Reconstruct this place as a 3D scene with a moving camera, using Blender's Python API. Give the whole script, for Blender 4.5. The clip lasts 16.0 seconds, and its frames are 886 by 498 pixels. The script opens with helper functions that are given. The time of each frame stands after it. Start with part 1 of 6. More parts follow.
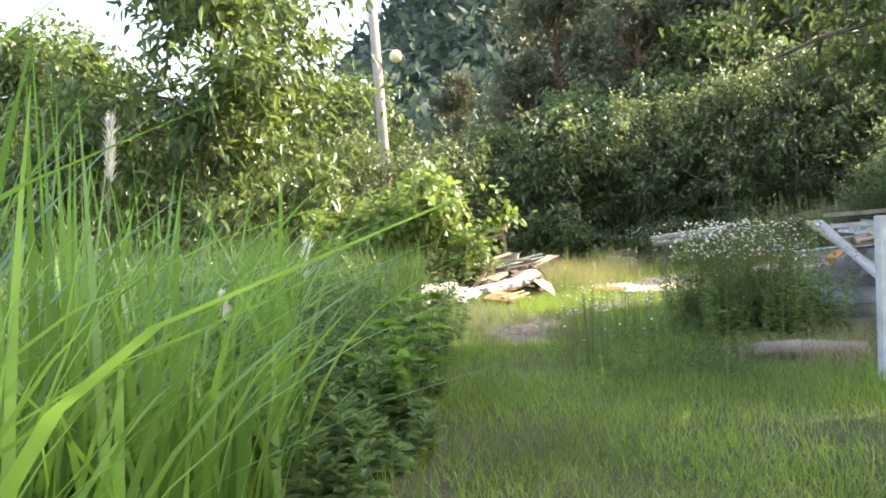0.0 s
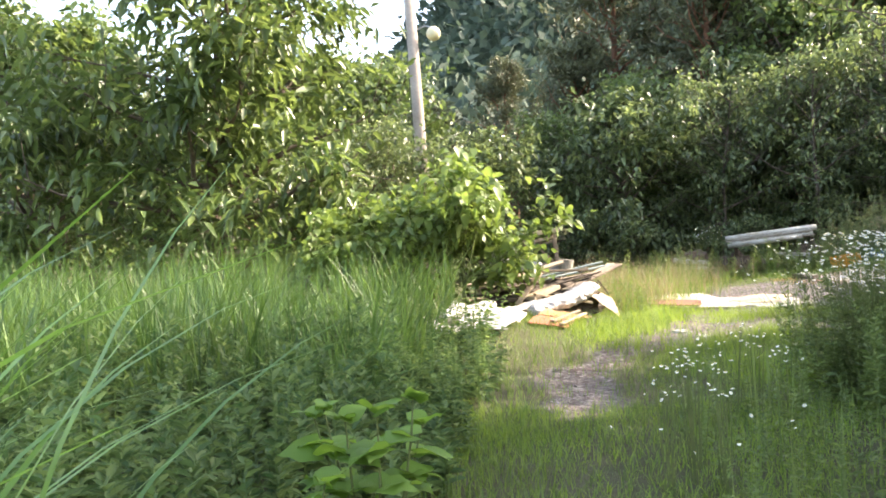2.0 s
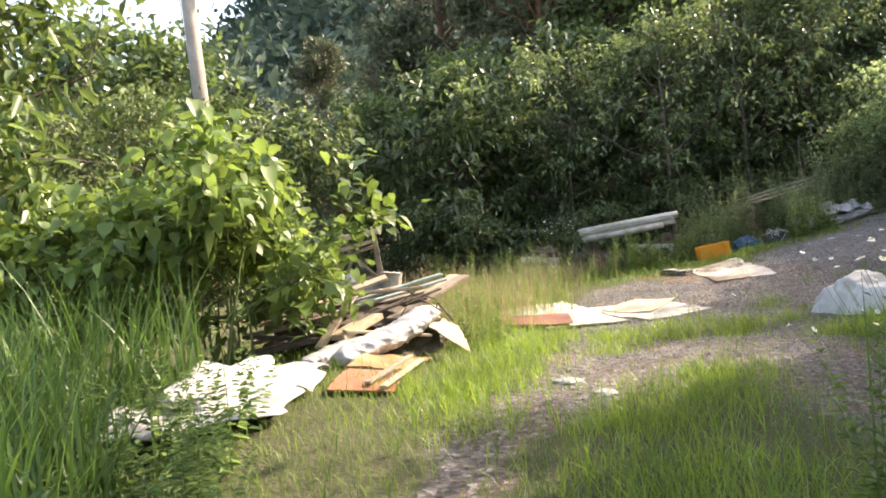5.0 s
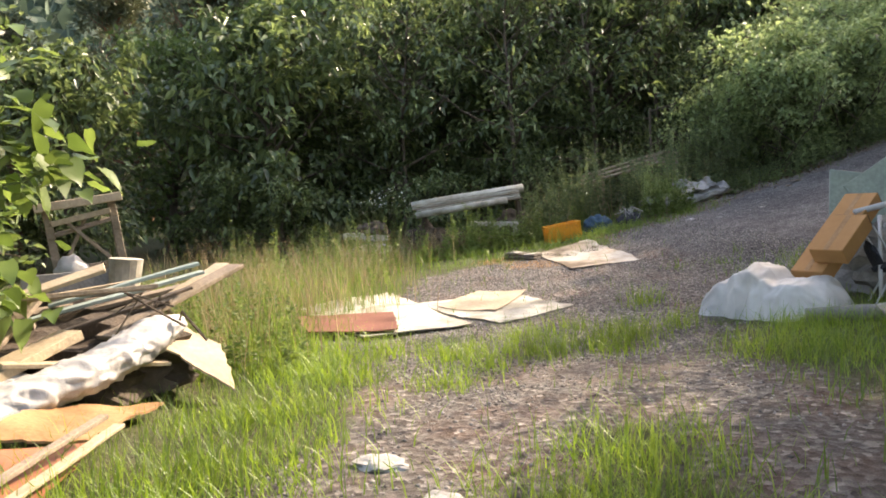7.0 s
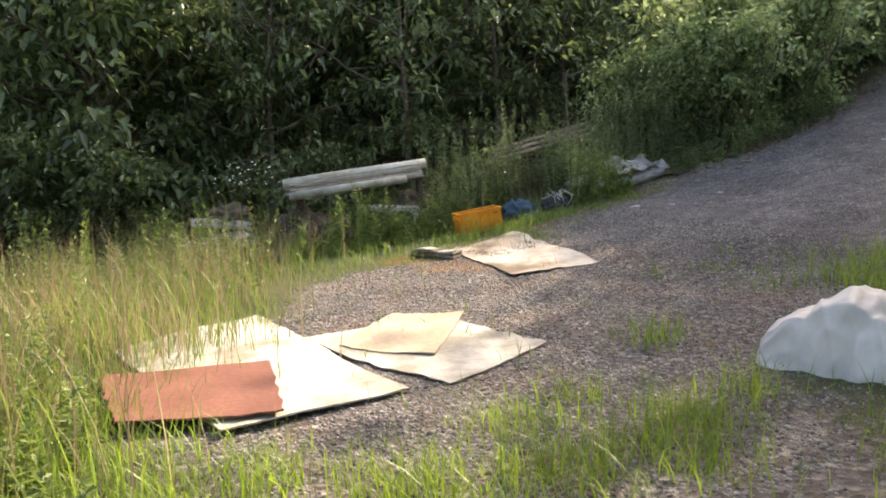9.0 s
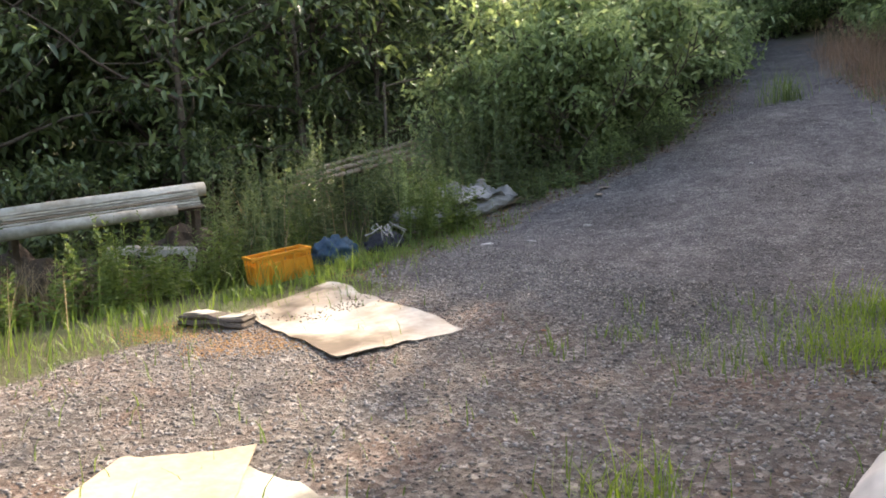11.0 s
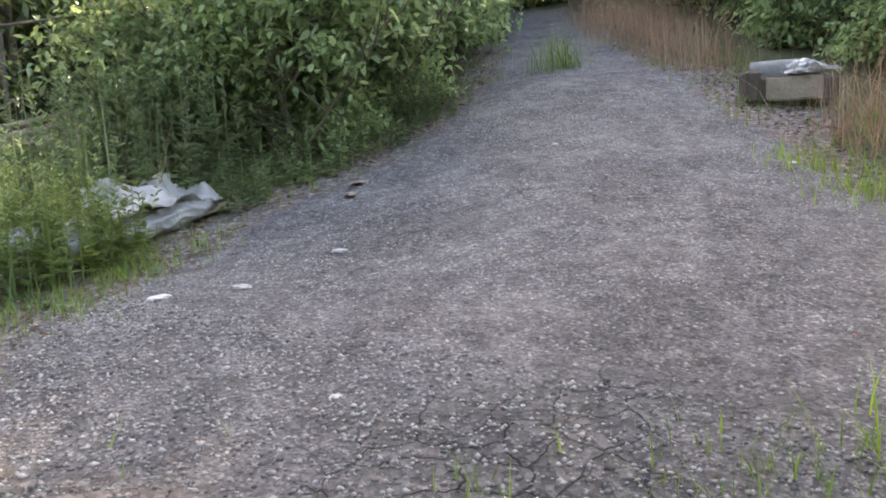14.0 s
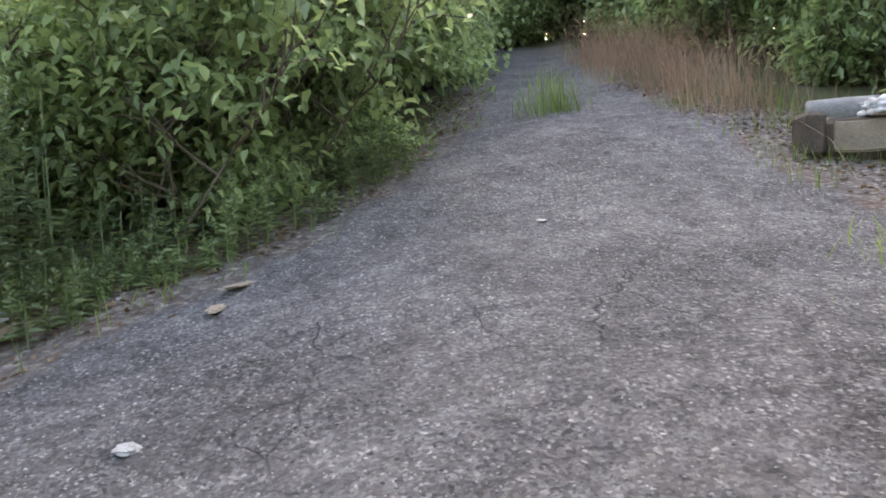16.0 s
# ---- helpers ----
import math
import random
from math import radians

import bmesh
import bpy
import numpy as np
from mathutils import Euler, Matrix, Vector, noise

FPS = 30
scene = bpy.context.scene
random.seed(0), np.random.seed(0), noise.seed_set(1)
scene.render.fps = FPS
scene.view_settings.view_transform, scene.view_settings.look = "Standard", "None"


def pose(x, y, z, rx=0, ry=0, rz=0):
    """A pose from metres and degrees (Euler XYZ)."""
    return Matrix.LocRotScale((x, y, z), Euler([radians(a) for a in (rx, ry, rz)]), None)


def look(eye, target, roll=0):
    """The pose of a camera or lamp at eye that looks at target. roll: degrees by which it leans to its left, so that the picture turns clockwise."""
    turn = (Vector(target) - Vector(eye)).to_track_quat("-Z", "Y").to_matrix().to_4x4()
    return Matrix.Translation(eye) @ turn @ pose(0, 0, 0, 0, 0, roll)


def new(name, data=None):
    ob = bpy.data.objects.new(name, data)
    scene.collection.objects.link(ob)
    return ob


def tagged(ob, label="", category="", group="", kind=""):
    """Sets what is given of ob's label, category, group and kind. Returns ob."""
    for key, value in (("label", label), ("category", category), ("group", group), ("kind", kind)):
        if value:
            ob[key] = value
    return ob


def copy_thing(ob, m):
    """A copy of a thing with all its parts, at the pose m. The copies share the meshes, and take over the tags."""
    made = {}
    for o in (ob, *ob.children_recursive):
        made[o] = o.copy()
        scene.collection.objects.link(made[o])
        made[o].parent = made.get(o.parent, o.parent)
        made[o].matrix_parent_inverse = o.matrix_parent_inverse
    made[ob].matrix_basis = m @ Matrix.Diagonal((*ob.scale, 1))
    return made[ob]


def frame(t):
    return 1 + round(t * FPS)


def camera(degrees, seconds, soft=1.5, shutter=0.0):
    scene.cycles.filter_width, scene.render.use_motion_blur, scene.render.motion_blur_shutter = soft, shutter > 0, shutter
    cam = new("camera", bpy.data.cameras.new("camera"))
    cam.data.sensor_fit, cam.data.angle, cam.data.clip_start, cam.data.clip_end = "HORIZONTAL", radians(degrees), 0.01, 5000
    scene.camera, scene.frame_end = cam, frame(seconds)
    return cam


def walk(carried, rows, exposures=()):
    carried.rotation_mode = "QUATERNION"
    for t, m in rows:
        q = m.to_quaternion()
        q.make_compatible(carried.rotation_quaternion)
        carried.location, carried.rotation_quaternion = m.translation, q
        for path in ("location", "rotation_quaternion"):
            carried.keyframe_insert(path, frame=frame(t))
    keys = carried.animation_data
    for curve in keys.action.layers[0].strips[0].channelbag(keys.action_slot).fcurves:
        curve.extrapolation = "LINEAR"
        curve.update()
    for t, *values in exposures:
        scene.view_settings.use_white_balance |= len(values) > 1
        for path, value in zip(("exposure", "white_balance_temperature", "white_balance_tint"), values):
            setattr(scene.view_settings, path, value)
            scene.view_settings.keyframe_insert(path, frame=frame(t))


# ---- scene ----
cam = camera(59.3, 16.0, soft=1.8)
walk(cam, [
    (0, look((1.135, -2.424, 1.006), (0.269, 7.538, 1.000), -2.69)),
    (0.5, look((1.153, -1.764, 1.056), (-0.056, 8.163, 1.006), -2.70)),
    (1, look((1.138, -1.196, 1.114), (-0.250, 8.707, 1.054), -2.53)),
    (1.5, look((1.116, -0.521, 1.168), (-0.347, 9.371, 1.135), -2.30)),
    (2, look((1.137, 0.165, 1.212), (-0.387, 10.048, 1.149), -2.56)),
    (2.5, look((1.168, 0.840, 1.192), (-0.448, 10.707, 1.016), -3.38)),
    (3, look((1.206, 1.541, 1.190), (-0.413, 11.401, 0.799), -4.62)),
    (3.5, look((1.202, 2.251, 1.214), (-0.041, 12.161, 0.720), -5.23)),
    (4, look((1.075, 2.792, 1.285), (0.742, 12.783, 1.005), -5.22)),
    (4.2, look((1.077, 3.091, 1.280), (0.975, 13.090, 1.144), -5.44)),
    (6.3, look((1.868, 5.780, 1.253), (3.630, 15.614, 0.817), -3.94)),
    (6.5, look((1.906, 6.108, 1.233), (3.925, 15.890, 0.737), -4.01)),
    (7, look((2.006, 6.901, 1.212), (4.599, 16.533, 0.499), -3.70)),
    (7.5, look((2.046, 7.612, 1.237), (5.158, 17.063, 0.239), -3.12)),
    (8, look((2.145, 8.427, 1.247), (5.651, 17.718, 0.071), -2.77)),
    (8.5, look((2.297, 9.220, 1.255), (6.143, 18.369, 0.029), -2.57)),
    (9, look((2.525, 10.033, 1.237), (6.769, 19.018, 0.120), -2.63)),
    (9.5, look((2.865, 10.747, 1.207), (7.914, 19.324, 0.234), -2.61)),
    (9.7, look((2.984, 10.996, 1.209), (8.373, 19.368, 0.277), -2.39)),
    (11.8, look((4.463, 13.395, 1.107), (11.043, 20.875, 0.242), -2.64)),
    (12, look((4.621, 13.587, 1.118), (11.261, 21.011, 0.226), -2.60)),
    (12.5, look((5.091, 14.040, 1.132), (12.010, 21.199, 0.193), -2.72)),
    (13, look((5.579, 14.397, 1.164), (12.988, 21.038, 0.165), -3.14)),
    (13.5, look((6.041, 14.675, 1.163), (14.086, 20.530, 0.159), -3.07)),
    (14, look((6.592, 14.931, 1.202), (15.129, 20.006, 0.036), -3.38)),
    (14.5, look((7.163, 15.095, 1.232), (15.888, 19.829, 0.019), -3.46)),
    (15, look((7.715, 15.264, 1.269), (16.500, 19.912, 0.171), -3.72)),
    (15.5, look((8.301, 15.480, 1.334), (16.998, 20.342, 0.482), -3.65)),
    (16, look((8.889, 15.741, 1.422), (17.458, 20.861, 0.824), -3.84)),
], exposures=[(0, 2.88, 7400, 15), (4, 2.68, 7500, 15), (6.5, 2.25, 7900, 15), (9.5, 2.25, 7900, 15), (12, 2.68, 7650, 15), (13, 2.95, 7650, 15), (14.5, 3.4, 7950, 15), (16, 3.42, 8150, 15)])

# ---------------------------------------------------------------- light
world = bpy.data.worlds.new("sky")
scene.world = world
world.use_nodes = True
SUN_AZ, SUN_EL = 66.0, 35.0
_n = world.node_tree.nodes
_sky = _n.new("ShaderNodeTexSky")
_sky.sky_type = 'NISHITA'
_sky.sun_disc = False
_sky.sun_elevation = radians(SUN_EL)
_sky.sun_rotation = radians(SUN_AZ)
_sky.dust_density = 3.0
_n["Background"].inputs["Strength"].default_value = 0.15
world.node_tree.links.new(_sky.outputs[0], _n["Background"].inputs[0])
sun = new("sun", bpy.data.lights.new("sun", 'SUN'))
sun.data.energy = 2.6
sun.data.angle = radians(0.55)
sun.data.color = (1.0, 0.94, 0.84)
_sd = Vector((math.sin(radians(SUN_AZ)) * math.cos(radians(SUN_EL)),
              math.cos(radians(SUN_AZ)) * math.cos(radians(SUN_EL)), math.sin(radians(SUN_EL))))
sun.matrix_world = look(_sd * 60, (0, 0, 0))

# ---------------------------------------------------------------- materials
def mat(name, colors, rough=0.8, scale=4.0, bump=0.2, bump_scale=None, metal=0.0, spec=0.3, detail=8.0, fine=None, span=0.4):
    """Noise-driven surface: a ramp through colors at one scale, with finer grain over it."""
    m = bpy.data.materials.new(name)
    m.use_nodes = True
    nt = m.node_tree
    n, l = nt.nodes, nt.links
    b = n["Principled BSDF"]
    tc = n.new("ShaderNodeTexCoord")
    t1 = n.new("ShaderNodeTexNoise")
    t1.inputs["Scale"].default_value = scale
    t1.inputs["Detail"].default_value = detail
    l.new(tc.outputs["Object"], t1.inputs["Vector"])
    r = n.new("ShaderNodeValToRGB")
    el = r.color_ramp.elements
    k = len(colors)
    while len(el) < k:
        el.new(0.5)
    for i, c in enumerate(colors):
        el[i].position = 0.5 - span / 2 + span * i / max(1, k - 1)
        el[i].color = (*c, 1)
    l.new(t1.outputs["Fac"], r.inputs["Fac"])
    t2 = n.new("ShaderNodeTexNoise")
    t2.inputs["Scale"].default_value = bump_scale or scale * 9
    t2.inputs["Detail"].default_value = 6
    l.new(tc.outputs["Object"], t2.inputs["Vector"])
    mx = n.new("ShaderNodeMixRGB")
    mx.blend_type = 'OVERLAY'
    mx.inputs[0].default_value = 0.35 if fine is None else fine
    l.new(r.outputs[0], mx.inputs[1])
    l.new(t2.outputs["Fac"], mx.inputs[2])
    l.new(mx.outputs[0], b.inputs["Base Color"])
    bp = n.new("ShaderNodeBump")
    bp.inputs["Strength"].default_value = bump
    bp.inputs["Distance"].default_value = 0.02
    l.new(t2.outputs["Fac"], bp.inputs["Height"])
    l.new(bp.outputs[0], b.inputs["Normal"])
    b.inputs["Roughness"].default_value = rough
    b.inputs["Metallic"].default_value = metal
    b.inputs["Specular IOR Level"].default_value = spec
    return m


def leaf_mat(name, dark, light, trans=0.35, rough=0.45, spec=0.4):
    """Leaves: colour drawn leaf by leaf, light passing through the blade."""
    m = bpy.data.materials.new(name)
    m.use_nodes = True
    n, l = m.node_tree.nodes, m.node_tree.links
    b = n["Principled BSDF"]
    g = n.new("ShaderNodeNewGeometry")
    r = n.new("ShaderNodeValToRGB")
    r.color_ramp.elements[0].color = (*dark, 1)
    r.color_ramp.elements[1].color = (*light, 1)
    l.new(g.outputs["Random Per Island"], r.inputs["Fac"])
    tc = n.new("ShaderNodeTexCoord")
    t = n.new("ShaderNodeTexNoise")
    t.inputs["Scale"].default_value = 0.9
    t.inputs["Detail"].default_value = 4
    l.new(tc.outputs["Object"], t.inputs["Vector"])
    hs = n.new("ShaderNodeHueSaturation")
    mr = n.new("ShaderNodeMapRange")
    mr.inputs[1].default_value, mr.inputs[2].default_value = 0.3, 0.7
    mr.inputs[3].default_value, mr.inputs[4].default_value = 0.7, 1.3
    l.new(t.outputs["Fac"], mr.inputs[0])
    l.new(mr.outputs[0], hs.inputs["Value"])
    l.new(r.outputs[0], hs.inputs["Color"])
    l.new(hs.outputs[0], b.inputs["Base Color"])
    b.inputs["Roughness"].default_value = rough
    b.inputs["Specular IOR Level"].default_value = spec
    tr = n.new("ShaderNodeBsdfTranslucent")
    hs2 = n.new("ShaderNodeHueSaturation")
    hs2.inputs["Hue"].default_value = 0.485
    hs2.inputs["Saturation"].default_value = 1.1
    hs2.inputs["Value"].default_value = 1.6
    l.new(hs.outputs[0], hs2.inputs["Color"])
    l.new(hs2.outputs[0], tr.inputs["Color"])
    mix = n.new("ShaderNodeMixShader")
    mix.inputs[0].default_value = trans
    l.new(b.outputs[0], mix.inputs[1])
    l.new(tr.outputs[0], mix.inputs[2])
    l.new(mix.outputs[0], n["Material Output"].inputs["Surface"])
    return m


M_LEAF = leaf_mat("leaf_green", (0.045, 0.078, 0.024), (0.135, 0.19, 0.06), rough=0.36, spec=0.5)
M_LEAF_LIGHT = leaf_mat("leaf_light", (0.075, 0.125, 0.032), (0.165, 0.235, 0.065), trans=0.4)
M_LEAF_DARK = leaf_mat("leaf_dark", (0.042, 0.068, 0.028), (0.165, 0.215, 0.085), trans=0.36, rough=0.36, spec=0.5)
# darker copy of leaf_dark: shade of the overhanging crowns put into the colour
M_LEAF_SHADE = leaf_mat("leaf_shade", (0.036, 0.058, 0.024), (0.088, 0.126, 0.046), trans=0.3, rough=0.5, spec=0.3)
# far canopy: the bluish haze of distance is put into the leaf colour
M_LEAF_FAR = leaf_mat("leaf_far_haze", (0.035, 0.058, 0.042), (0.075, 0.105, 0.072), trans=0.2, rough=0.7, spec=0.2)
M_PINE = leaf_mat("pine_needles", (0.05, 0.066, 0.034), (0.12, 0.13, 0.065), trans=0.15, rough=0.6)
# reed bed: the shade it lies in is put into this darker green
M_REED = leaf_mat("reed_blade", (0.042, 0.092, 0.022), (0.105, 0.18, 0.046), trans=0.36, rough=0.45)
M_GRASS = leaf_mat("grass_blade", (0.066, 0.122, 0.027), (0.155, 0.225, 0.055), trans=0.45, rough=0.5)
M_TUFT = leaf_mat("fresh_grass", (0.09, 0.16, 0.026), (0.20, 0.29, 0.055), trans=0.45, rough=0.45)
M_DRY = leaf_mat("dry_grass", (0.17, 0.13, 0.075), (0.34, 0.275, 0.17), trans=0.3, rough=0.7)
M_WEED = leaf_mat("weed_leaf", (0.075, 0.122, 0.034), (0.16, 0.215, 0.066), trans=0.38)
# hedge paler than real leaves: haze and flare are put into its colour
M_HEDGE = leaf_mat("hedge_leaf", (0.105, 0.155, 0.066), (0.29, 0.36, 0.165), trans=0.48, rough=0.42)
M_TALL = leaf_mat("tall_weed_leaf", (0.06, 0.092, 0.042), (0.165, 0.21, 0.095), trans=0.36, rough=0.5)
M_MUG = leaf_mat("mugwort_leaf", (0.05, 0.10, 0.034), (0.155, 0.22, 0.076), trans=0.4, rough=0.55, spec=0.25)
M_BROWN = leaf_mat("brown_grass", (0.17, 0.11, 0.07), (0.33, 0.225, 0.15), trans=0.3, rough=0.75)
M_PLUME = leaf_mat("plume", (0.5, 0.48, 0.42), (0.7, 0.68, 0.6), trans=0.4, rough=0.9)
M_PETAL = leaf_mat("petal", (0.7, 0.7, 0.66), (0.85, 0.85, 0.8), trans=0.3, rough=0.7)
M_YELLOW = mat("flower_eye", [(0.5, 0.36, 0.04), (0.7, 0.5, 0.06)], scale=60)
M_BARK = mat("bark", [(0.05, 0.04, 0.03), (0.13, 0.10, 0.075), (0.08, 0.065, 0.05)], rough=0.95, scale=7, bump=0.8)
M_REDBARK = mat("pine_bark", [(0.09, 0.045, 0.028), (0.22, 0.11, 0.065)], rough=0.95, scale=6, bump=0.8)
M_STEM = mat("stem", [(0.07, 0.10, 0.03), (0.13, 0.15, 0.05)], rough=0.8, scale=10)
M_CONCRETE = mat("concrete", [(0.30, 0.28, 0.25), (0.42, 0.40, 0.36), (0.34, 0.33, 0.30)], rough=0.9, scale=5, bump=0.3)

# ---------------------------------------------------------------- terrain
RD = (0.965, 0.262)


def smooth(a, b, x):
    t = min(1.0, max(0.0, (x - a) / (b - a)))
    return t * t * (3 - 2 * t)


def height(x, y):
    u, v = RD[0] * x + RD[1] * y, -RD[1] * x + RD[0] * y
    k = (u - 11.9) / 0.6
    rise = 0.6 * (math.log1p(math.exp(k)) if k < 30 else k) * 0.228
    rise += 0.045 * max(0.0, min(u, 33) - 17.5)
    rise = rise if u < 33 else 0.228 * 21.1 + 0.045 * 15.5 + (u - 33) * 0.10
    side = 0.11 * max(0.0, 13.2 - v) * smooth(12, 19, u) * smooth(0, 9, v)
    far = y - 29 - 0.2 * x
    hill = 0.0
    if far > 0:
        hill = 0.16 * min(far, 60) * smooth(0, 20, far) + 62 * smooth(30, 150, far) * smooth(-0.42, 0.12, (x - 1) / (y + 3))
    bank = 0.22 * smooth(1.9, 0.2, x) * smooth(7.5, 10, y) + 0.10 * smooth(2.2, 0.8, math.hypot(x - 7.2, y - 18.4) / 1.6)
    bank -= 0.08 * smooth(3.2, 1.2, math.hypot(x - 4.6, y - 13.8))
    z = -0.06 + rise - side + hill + bank - 0.12 * smooth(3, -2, y)
    z += 0.05 * noise.noise((x * 0.45, y * 0.45, 3.1)) + 0.02 * noise.noise((x * 1.7, y * 1.7, 9.0))
    return z


def line_dist(pts, x, y):
    """Distance to a polyline, and the width interpolated along it."""
    best, wid = 1e9, 0
    for (x0, y0, w0), (x1, y1, w1) in zip(pts, pts[1:]):
        dx, dy = x1 - x0, y1 - y0
        t = min(1, max(0, ((x - x0) * dx + (y - y0) * dy) / (dx * dx + dy * dy)))
        d = math.hypot(x - x0 - t * dx, y - y0 - t * dy)
        if d - (w0 + t * (w1 - w0)) < best - wid:
            best, wid = d, w0 + t * (w1 - w0)
    return best, wid


ROAD = [(7.5, 16.4, 1.7), (9.5, 16.5, 2.3), (11.5, 17.0, 2.15), (14, 17.6, 1.65), (16, 18.4, 1.3), (18.2, 19.6, 0.85), (22, 21.5, 0.65), (26, 25, 0.7), (30, 30, 0.7)]
YARD = [(3.2, 13.2, 0.7), (4.6, 15.2, 1.5), (6.5, 16.0, 2.4), (9.2, 15.9, 2.4)]
TRACK = [(1.15, 5.4, 0.02), (1.2, 6.2, 0.12), (1.2, 7.5, 0.24), (1.6, 9.0, 0.28), (2.3, 9.9, 0.40), (3.2, 11.2, 0.85), (3.8, 12.2, 1.1), (4.4, 13.2, 1.2)]
TRACK2 = [(4.0, 8.2, 0.3), (4.6, 10.2, 0.6), (5.0, 12.0, 0.7), (6.0, 14, 0.7)]


def cover(x, y):
    """How far asphalt and bare gravel cover the ground at a place, each 0 to 1."""
    d, w = line_dist(ROAD, x, y)
    jag = 0.25 * noise.noise((x * 1.3, y * 1.3, 5.5)) + 0.1 * noise.noise((x * 5, y * 5, 1.5))
    asphalt = 1 - smooth(-0.25, 0.25, d - w + jag)
    asphalt *= smooth(7.4, 8.8, x + jag)
    g = 0.0
    for pts in (YARD, TRACK, TRACK2):
        d, w = line_dist(pts, x, y)
        g = max(g, 1 - smooth(-0.3, 0.35, d - w + 1.6 * jag))
    d, w = line_dist(ROAD, x, y)
    if x > 8:
        g = max(g, 0.8 * (1 - smooth(0.25, 1.1, d - w + 2 * jag)))
    return asphalt, g


def axis_lines(lo, hi, step):
    mid = list(np.arange(lo, hi + 1e-6, step))
    out, d = [], step
    a, b = lo, hi
    before, after = [], []
    while d < 90:
        d *= 1.35
        a, b = a - d, b + d
        before.append(a)
        after.append(b)
    return before[::-1] + mid + after


def build_ground():
    xs, ys = axis_lines(-5, 21, 0.13), axis_lines(-4, 25, 0.13)
    verts, ca, cg, ct = [], [], [], []
    for y in ys:
        for x in xs:
            verts.append((x, y, height(x, y)))
            inside = -4 < x < 31 and -3 < y < 28
            a, g = cover(x, y) if inside else (0.0, 0.0)
            ca.append(a)
            cg.append(g)
            far = math.hypot((x - 8.5) / 1.15, (y - 15.95) / 0.75) + 0.35 * noise.noise((x * 1.6, y * 1.6, 8.8))
            ct.append(1 - smooth(0.55, 1.15, far))
    w = len(xs)
    faces = [(j * w + i, j * w + i + 1, (j + 1) * w + i + 1, (j + 1) * w + i) for j in range(len(ys) - 1) for i in range(w - 1)]
    me = bpy.data.meshes.new("ground")
    me.from_pydata(verts, [], faces)
    for nm, vals in (("asphalt", ca), ("gravel", cg), ("dark_patch", ct)):
        at = me.attributes.new(nm, 'FLOAT', 'POINT')
        at.data.foreach_set("value", vals)
    me.polygons.foreach_set("use_smooth", [True] * len(me.polygons))
    ob = new("ground", me)
    me.materials.append(ground_mat())
    return tagged(ob, "grassy soil with bare gravel, dirt track and worn asphalt lane", "ground", kind="structure")


